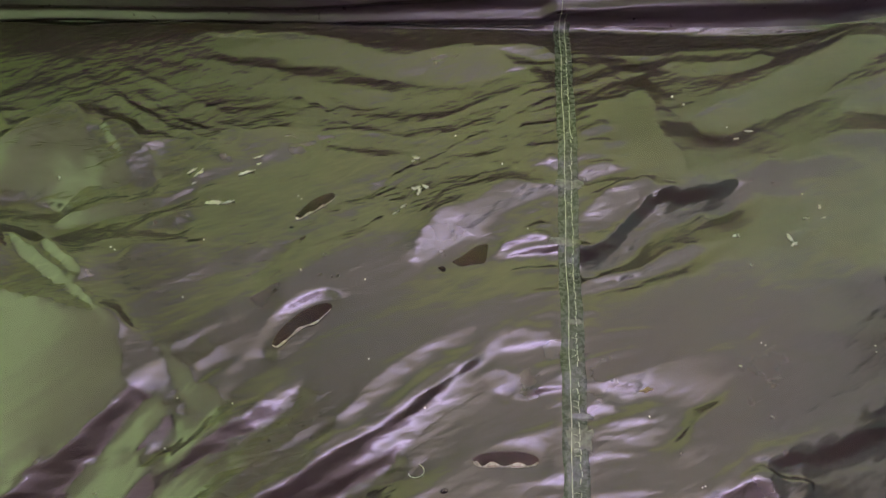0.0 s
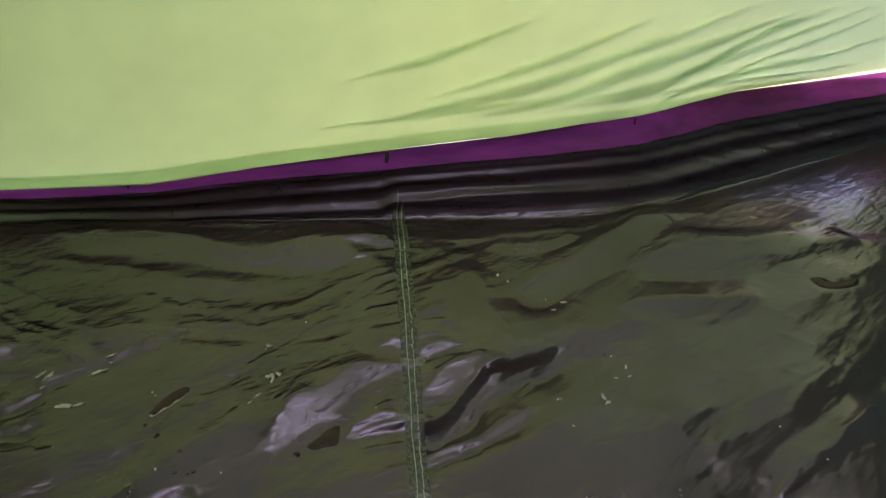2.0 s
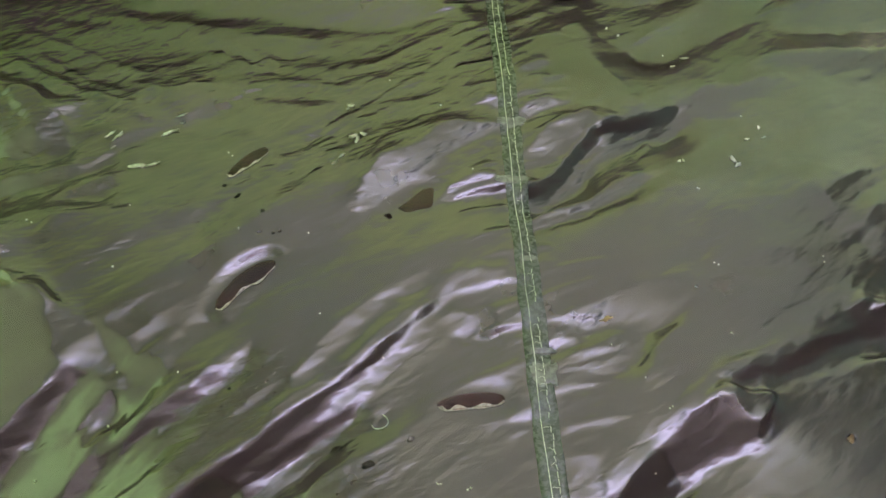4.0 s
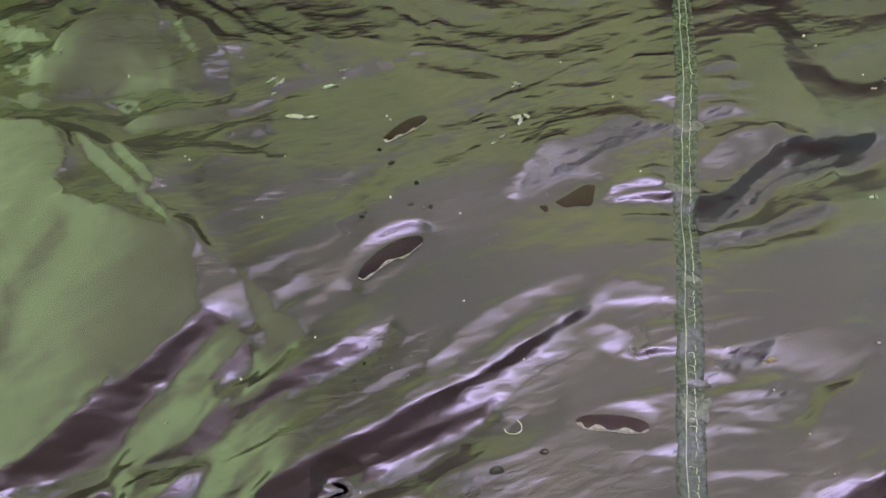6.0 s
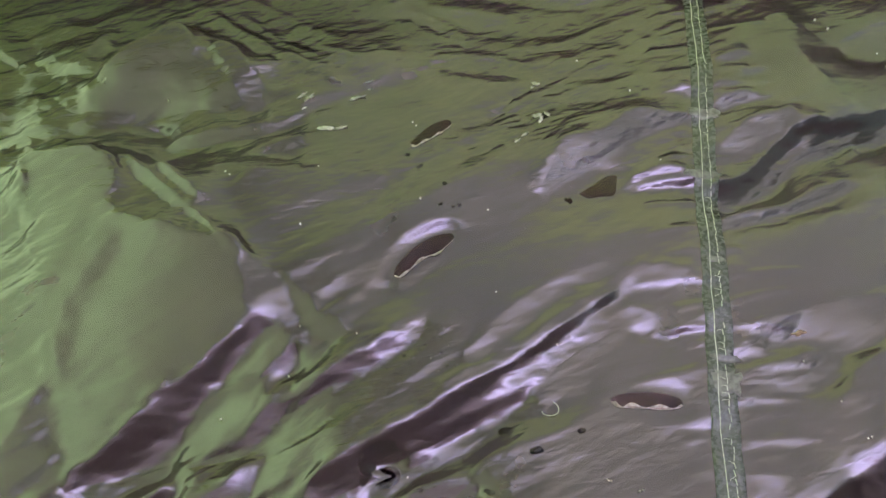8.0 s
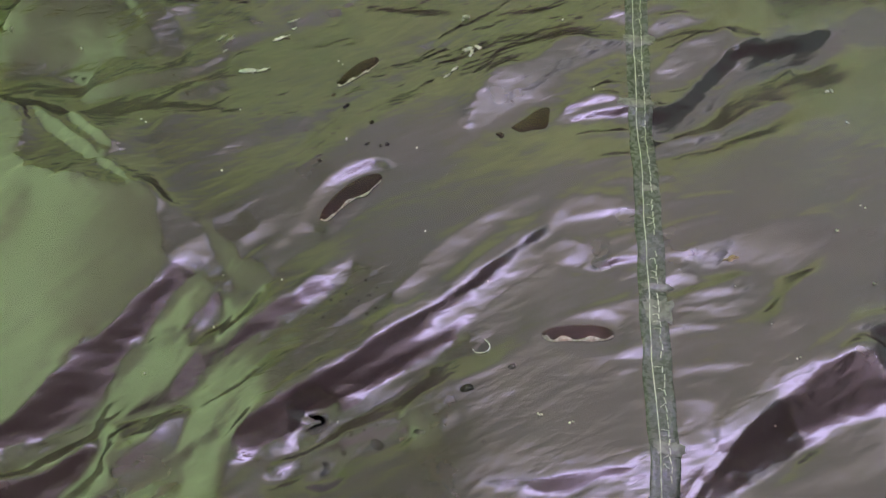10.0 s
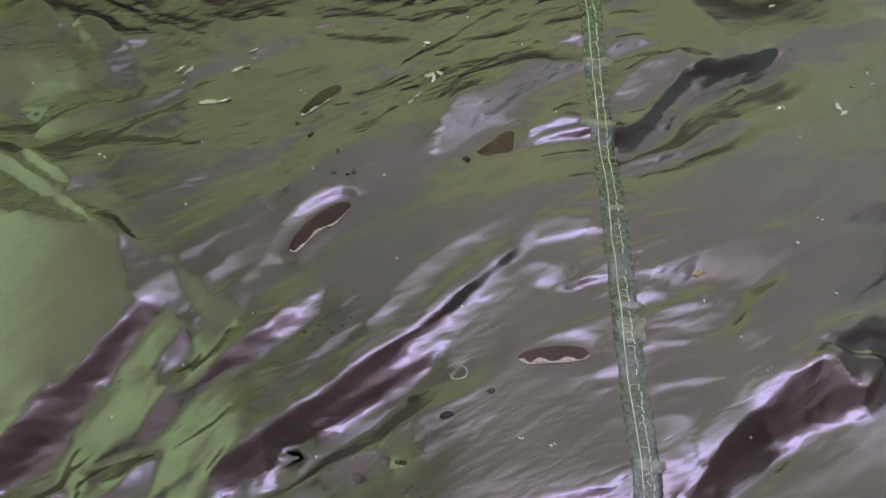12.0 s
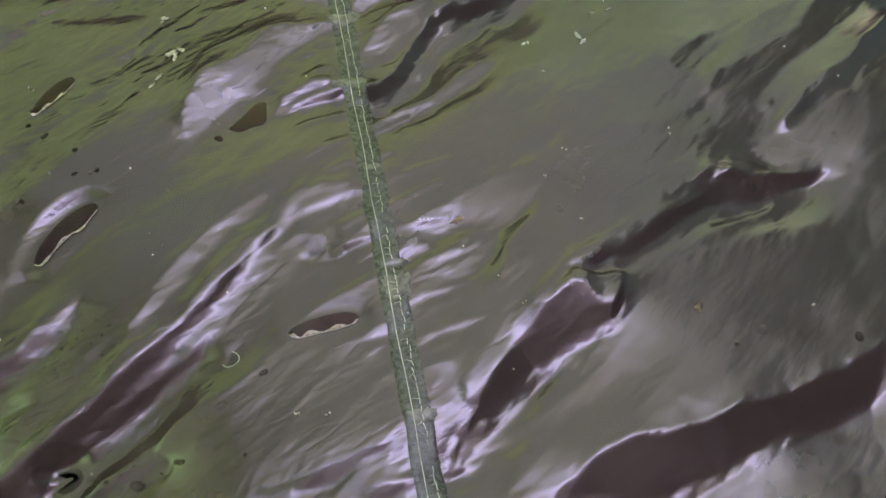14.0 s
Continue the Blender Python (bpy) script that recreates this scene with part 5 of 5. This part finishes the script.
def pool(name, label, deep, outline):
    """A flat pool of water with a rounded rim, inside an outline."""
    p = np.array(outline)
    p = spline(np.vstack([p, p[:1]]), 56)[:-1]
    mid = p.mean(0)
    bm = bmesh.new()
    zs = [height(x, y) for x, y in p]
    top = sum(zs) / len(zs)
    rings = []
    for q, lift in ((1.0, -0.10), (0.99, 0.35), (0.97, 0.7), (0.94, 0.93), (0.9, 1.0), (0.6, 1.0), (0.3, 1.0)):
        ring = []
        for (x, y), z in zip(p, zs):
            cx, cy = mid[0] + (x - mid[0]) * q, mid[1] + (y - mid[1]) * q
            here = z + (top + deep - z) * lift
            ring.append(bm.verts.new((cx, cy, here)))
        rings.append(ring)
    m = len(p)
    for r0, r1 in zip(rings, rings[1:]):
        for k in range(m):
            bm.faces.new((r0[k], r0[(k + 1) % m], r1[(k + 1) % m], r1[k]))
    bm.faces.new(rings[-1])
    bm.faces.new(rings[0][::-1])
    bmesh.ops.recalc_face_normals(bm, faces=bm.faces[:])
    puddle = tagged(part(name, bm, CLEAR if "hooked" in label else WATER), label, "water")
    if "long" not in label:
        return puddle
    # pale scum washed up along the near edge
    bm = bmesh.new()
    walk_round = [k for k in range(m) if (p[(k + 1) % m] - p[k - 1])[0] < -0.0006]
    last = None
    for n, k in enumerate(walk_round):
        full = math.sin(math.pi * (n + 0.5) / len(walk_round)) ** 0.5
        wide = 0.0042 * full * (0.55 + 0.45 * math.sin(n * 0.9 + 1))
        d = mid - p[k]
        d = Vector((0.0, 1.0)) if abs(d[1]) < 1e-6 else Vector((0.0, math.copysign(1.0, d[1])))
        a = bm.verts.new((p[k][0], p[k][1] - 0.0003, zs[k] + 0.0006))
        b = bm.verts.new((p[k][0], p[k][1] + d.y * wide * 0.5, top + deep + 0.0005))
        c = bm.verts.new((p[k][0], p[k][1] + d.y * wide, top + deep - 0.0001))
        if last and walk_round[n - 1] == k - 1:
            bm.faces.new((last[0], a, b, last[1]))
            bm.faces.new((last[1], b, c, last[2]))
        last = a, b, c
    part("scum_edge", bm, SCUM, puddle, "pale scum along the near edge")
    return puddle


for made in POOLS:
    pool(*made)


def drop(x, y, r, long=1.0, turn=0.0):
    """A bead of water."""
    bm = bmesh.new()
    bmesh.ops.create_uvsphere(bm, u_segments=14, v_segments=8, radius=1)
    bmesh.ops.bisect_plane(bm, geom=bm.verts[:] + bm.edges[:] + bm.faces[:], plane_co=(0, 0, -0.15), plane_no=(0, 0, 1), clear_inner=True)
    bmesh.ops.holes_fill(bm, edges=[e for e in bm.edges if e.is_boundary])
    bmesh.ops.transform(bm, matrix=pose(x, y, height(x, y), 0, 0, turn) @ Matrix.Diagonal((r * long, r, r * 0.5, 1)), verts=bm.verts)
    return tagged(part("water_drop", bm, CLEAR), "clear bead of water on the wet groundsheet", "water drop", "drops on the groundsheet")


# drops
drop(-0.2180, 0.0470, 0.0022)
drop(-0.2180, 0.0270, 0.0016)
drop(-0.2030, 0.0280, 0.002)
drop(-0.2430, 0.0680, 0.0022, 1.4, 40)
drop(-0.2560, 0.0810, 0.002)
drop(-0.2540, 0.0070, 0.0014)
drop(-0.1490, -0.1530, 0.0028, 1.5, 15)
drop(-0.1260, -0.1670, 0.0026, 1.8, 25)
drop(-0.0960, -0.1500, 0.002)
drop(-0.1830, -0.2060, 0.0034, 1.5, -30)
drop(-0.2040, -0.2130, 0.0018)
drop(-0.1530, -0.1980, 0.002, 1.8, 10)
drop(-0.1220, -0.1670, 0.0015)
drop(-0.2420, 0.0700, 0.0018)
drop(-0.2080, 0.0260, 0.0015)
drop(-0.2200, 0.0260, 0.0014)
drop(-0.2550, 0.0080, 0.0016)
drop(-0.1470, -0.1520, 0.0026, 1.6, 10)
drop(-0.1250, -0.1670, 0.0024, 1.7, 25)
drop(-0.0960, -0.1500, 0.002, 1.6, 20)
drop(-0.2270, -0.1090, 0.0012)
drop(-0.2200, -0.1100, 0.0009)
drop(-0.2170, -0.1040, 0.001)
drop(-0.2130, -0.0990, 0.0009)
drop(-0.2000, -0.1050, 0.0012)
drop(-0.2040, -0.0930, 0.0009)
drop(-0.1940, -0.1140, 0.001)
drop(-0.2280, -0.0970, 0.001)
drop(-0.2330, -0.1040, 0.0008)
drop(-0.2070, -0.1100, 0.0009)
drop(-0.2220, -0.0960, 0.0008)
drop(-0.1950, -0.0990, 0.0009)
drop(-0.1870, -0.1130, 0.0008)
drop(-0.2380, -0.1200, 0.0008)
drop(-0.2310, -0.1230, 0.0009)
drop(-0.2000, -0.1190, 0.001)
drop(-0.1670, -0.0310, 0.0007)
drop(-0.1580, -0.0430, 0.0007)
drop(-0.1540, -0.0030, 0.0007)
drop(-0.1650, -0.0100, 0.0008)
drop(-0.1750, -0.0520, 0.0007)
drop(-0.1470, 0.0140, 0.0007)
drop(-0.1310, 0.0080, 0.0007)
drop(-0.1530, 0.0050, 0.0007)
drop(0.2530, -0.1860, 0.003, 1.5, 60)
drop(0.3170, -0.2050, 0.003, 1.4, 70)
drop(0.2290, -0.1930, 0.002)
drop(0.2140, -0.1600, 0.0028, 1.3, 30)
drop(-0.1120, -0.2030, 0.001)
drop(-0.1810, -0.2070, 0.0022, 1.6, 20)
drop(-0.2010, -0.2010, 0.0018)
drop(-0.1560, -0.1970, 0.0018, 1.8, 0)
drop(-0.1790, -0.1800, 0.001)
drop(-0.1750, -0.1750, 0.0012)
drop(-0.1920, -0.1980, 0.001)
drop(-0.1840, -0.1940, 0.0009)
drop(-0.1970, -0.1890, 0.0009)
# end of drops


# ---- scraps and crumbs ----
PAPERY, nt, p = material("pale_scrap")
nt.links.new(ramp(nt, noise_tex(nt, 300, 4), (0.3, (0.26, 0.28, 0.20)), (0.7, (0.58, 0.58, 0.48))), p.inputs["Base Color"])
p.inputs["Roughness"].default_value = 0.7
DRY, nt, p = material("dry_leaf")
nt.links.new(ramp(nt, noise_tex(nt, 400, 4), (0.3, (0.16, 0.10, 0.05)), (0.7, (0.40, 0.30, 0.17))), p.inputs["Base Color"])
p.inputs["Roughness"].default_value = 0.75
rnd = random.Random(21)


def flake(name, x, y, long, wide, turn, mat, label, category, group=""):
    """A thin curled flake with a ragged edge."""
    bm = bmesh.new()
    m = 16
    ring = []
    for k in range(m):
        t = 2 * math.pi * k / m
        q = rnd.uniform(0.3, 1.15)
        ring.append((long * q * math.cos(t), wide * q * math.sin(t)))
    top = [bm.verts.new((a, b, 0.0007 + 0.25 * wide * (a / long) ** 2 + rnd.uniform(0, 0.0003))) for a, b in ring]
    low = [bm.verts.new((a, b, 0.0002 + 0.2 * wide * (a / long) ** 2)) for a, b in ring]
    mid = bm.verts.new((0, 0, 0.0011))
    for k in range(m):
        bm.faces.new((top[k], top[(k + 1) % m], mid))
        bm.faces.new((low[k], low[(k + 1) % m], top[(k + 1) % m], top[k]))
    bm.faces.new(low[::-1])
    bmesh.ops.transform(bm, matrix=pose(x, y, height(x, y), 0, 0, turn), verts=bm.verts)
    return tagged(part(name, bm, mat), label, category, group)


def scrap(x, y, long, wide, turn):
    flake("scrap", x, y, long, wide, turn, PAPERY, "ragged pale scrap stuck to the wet groundsheet", "scrap", "scraps on the groundsheet")


def crumb(x, y, size=0.0006):
    flake("crumb", x, y, size * 1.3, size, rnd.uniform(0, 180), PAPERY, "tiny pale crumb on the groundsheet", "crumb", "crumbs on the groundsheet")


def leaf_bit(x, y, long, wide, turn):
    flake("leaf_fragment", x, y, long, wide, turn, DRY, "small dry brown leaf fragment on the groundsheet", "leaf fragment")


def fibre(x, y, r):
    bm = bmesh.new()
    line = []
    for k in range(24):
        t = radians(-160 + 230 * k / 23)
        px, py = x + r * math.cos(t), y + r * 0.9 * math.sin(t)
        line.append((px, py, height(px, py) + 0.0006 + 0.001 * math.sin(k / 5) ** 2))
    tube(bm, line, 0.00028, 6)
    tagged(part("fibre", bm, THREAD), "curled pale fibre lying on the groundsheet", "fibre")


# scraps
scrap(-0.1420, 0.1330, 0.007, 0.0024, 85)
scrap(-0.1460, 0.1400, 0.0055, 0.0024, 30)
scrap(-0.1370, 0.1410, 0.0055, 0.0022, 140)
scrap(-0.1510, 0.1820, 0.004, 0.0025, 10)
scrap(-0.1530, 0.1780, 0.002, 0.001, 60)
scrap(-0.1550, 0.1120, 0.005, 0.0012, 40)
scrap(-0.1610, 0.1040, 0.004, 0.001, 35)
scrap(-0.3340, 0.1040, 0.010, 0.0028, 5)
scrap(-0.3220, 0.1060, 0.007, 0.0020, 25)
scrap(-0.3580, 0.1380, 0.008, 0.0022, 55)
scrap(-0.3610, 0.1260, 0.003, 0.0012, 40)
scrap(-0.3160, 0.1490, 0.009, 0.0022, 30)
scrap(-0.3060, 0.1610, 0.003, 0.0012, 30)
scrap(0.2020, 0.1060, 0.006, 0.0022, 110)
scrap(0.2050, 0.0990, 0.005, 0.0018, 30)
scrap(0.2410, 0.1510, 0.004, 0.0015, 80)
scrap(0.2410, 0.1370, 0.003, 0.0013, 20)
scrap(0.2250, 0.1350, 0.003, 0.0012, 0)
scrap(0.1520, 0.1050, 0.003, 0.0014, 30)
scrap(0.1560, 0.1060, 0.002, 0.001, 100)
scrap(-0.5510, 0.1260, 0.005, 0.0012, 85)
scrap(-0.4910, 0.1200, 0.004, 0.001, 120)
scrap(-0.3660, 0.1400, 0.006, 0.0014, 55)
scrap(-0.3080, 0.1680, 0.006, 0.0012, 30)
scrap(0.1940, 0.2560, 0.005, 0.0012, 5)
scrap(0.1770, 0.2410, 0.003, 0.001, 15)
scrap(0.5190, 0.4300, 0.007, 0.0012, -20)
scrap(0.1170, 0.2960, 0.003, 0.0012, 60)
leaf_bit(0.0570, -0.0590, 0.0055, 0.0022, 20)
leaf_bit(0.2130, -0.1610, 0.004, 0.0025, 40)
fibre(-0.1180, -0.1350, 0.006)
crumb(-0.0560, -0.1870, 0.0008)
crumb(-0.0760, -0.1830, 0.0007)
crumb(-0.4000, 0.0310, )
crumb(-0.2650, -0.0970, )
crumb(-0.2360, 0.0290, 0.0007)
crumb(-0.3100, -0.0950, )
crumb(-0.3300, 0.0560, )
crumb(0.1600, 0.0680, 0.0007)
crumb(0.1320, -0.0360, 0.0007)
crumb(0.1480, -0.0790, 0.0008)
crumb(0.0570, -0.0820, )
crumb(-0.1650, -0.0500, )
crumb(-0.1160, -0.0860, )
crumb(0.0890, -0.1370, )
crumb(-0.1130, 0.2140, )
crumb(-0.2540, 0.1170, )
crumb(-0.0640, 0.1740, 0.0009)
crumb(-0.1790, 0.0270, )
crumb(0.1520, -0.0130, )
crumb(0.1590, 0.0690, 0.0007)
crumb(0.2460, -0.0060, 0.0007)
crumb(0.1310, -0.0360, 0.0008)
crumb(0.1470, -0.0790, 0.0007)
crumb(-0.0780, -0.1830, 0.0009)
crumb(-0.0580, -0.1880, 0.0009)
crumb(0.2990, -0.1740, 0.0012)
crumb(0.3770, 0.0590, 0.0008)
crumb(0.4040, 0.0150, 0.0007)
crumb(0.0760, -0.1120, )
crumb(0.0870, -0.1380, )
crumb(0.0710, -0.1800, )
crumb(0.1550, -0.0150, )
crumb(-0.2580, 0.1210, 0.0007)
crumb(-0.3300, -0.0070, 0.0009)
crumb(-0.4050, 0.0340, 0.0007)
crumb(-0.2360, 0.0300, 0.0008)
crumb(-0.3530, -0.1690, 0.0007)
crumb(-0.3110, -0.1320, 0.0007)
crumb(-0.2120, -0.1920, )
crumb(-0.0380, 0.0950, )
crumb(0.1280, 0.2860, 0.0012)
crumb(0.2450, -0.0120, )
crumb(0.1730, 0.2630, )
crumb(0.2290, 0.1680, 0.001)
# end of scraps

# sewn joints of the strip
DARK, nt, p = material("black_thread")
p.inputs["Base Color"].default_value = (0.012, 0.010, 0.012, 1)
p.inputs["Roughness"].default_value = 0.8
for x in (-0.325, -0.021, 0.325):
    y0, z0 = strip_foot(x)
    y1, z1 = strip_top(x)
    bm = bmesh.new()
    tube(bm, [(x + 0.0015 * q, y0 + (y1 - y0) * q - 0.004, z0 + (z1 - z0) * q) for q in ((0.45, 0.6, 0.8, 1.0) if abs(x) < 0.1 else (0.75, 0.83, 0.92, 1.0))], 0.0024 if abs(x) < 0.1 else 0.0014, 6)
    part("joint", bm, DARK, purple_strip)
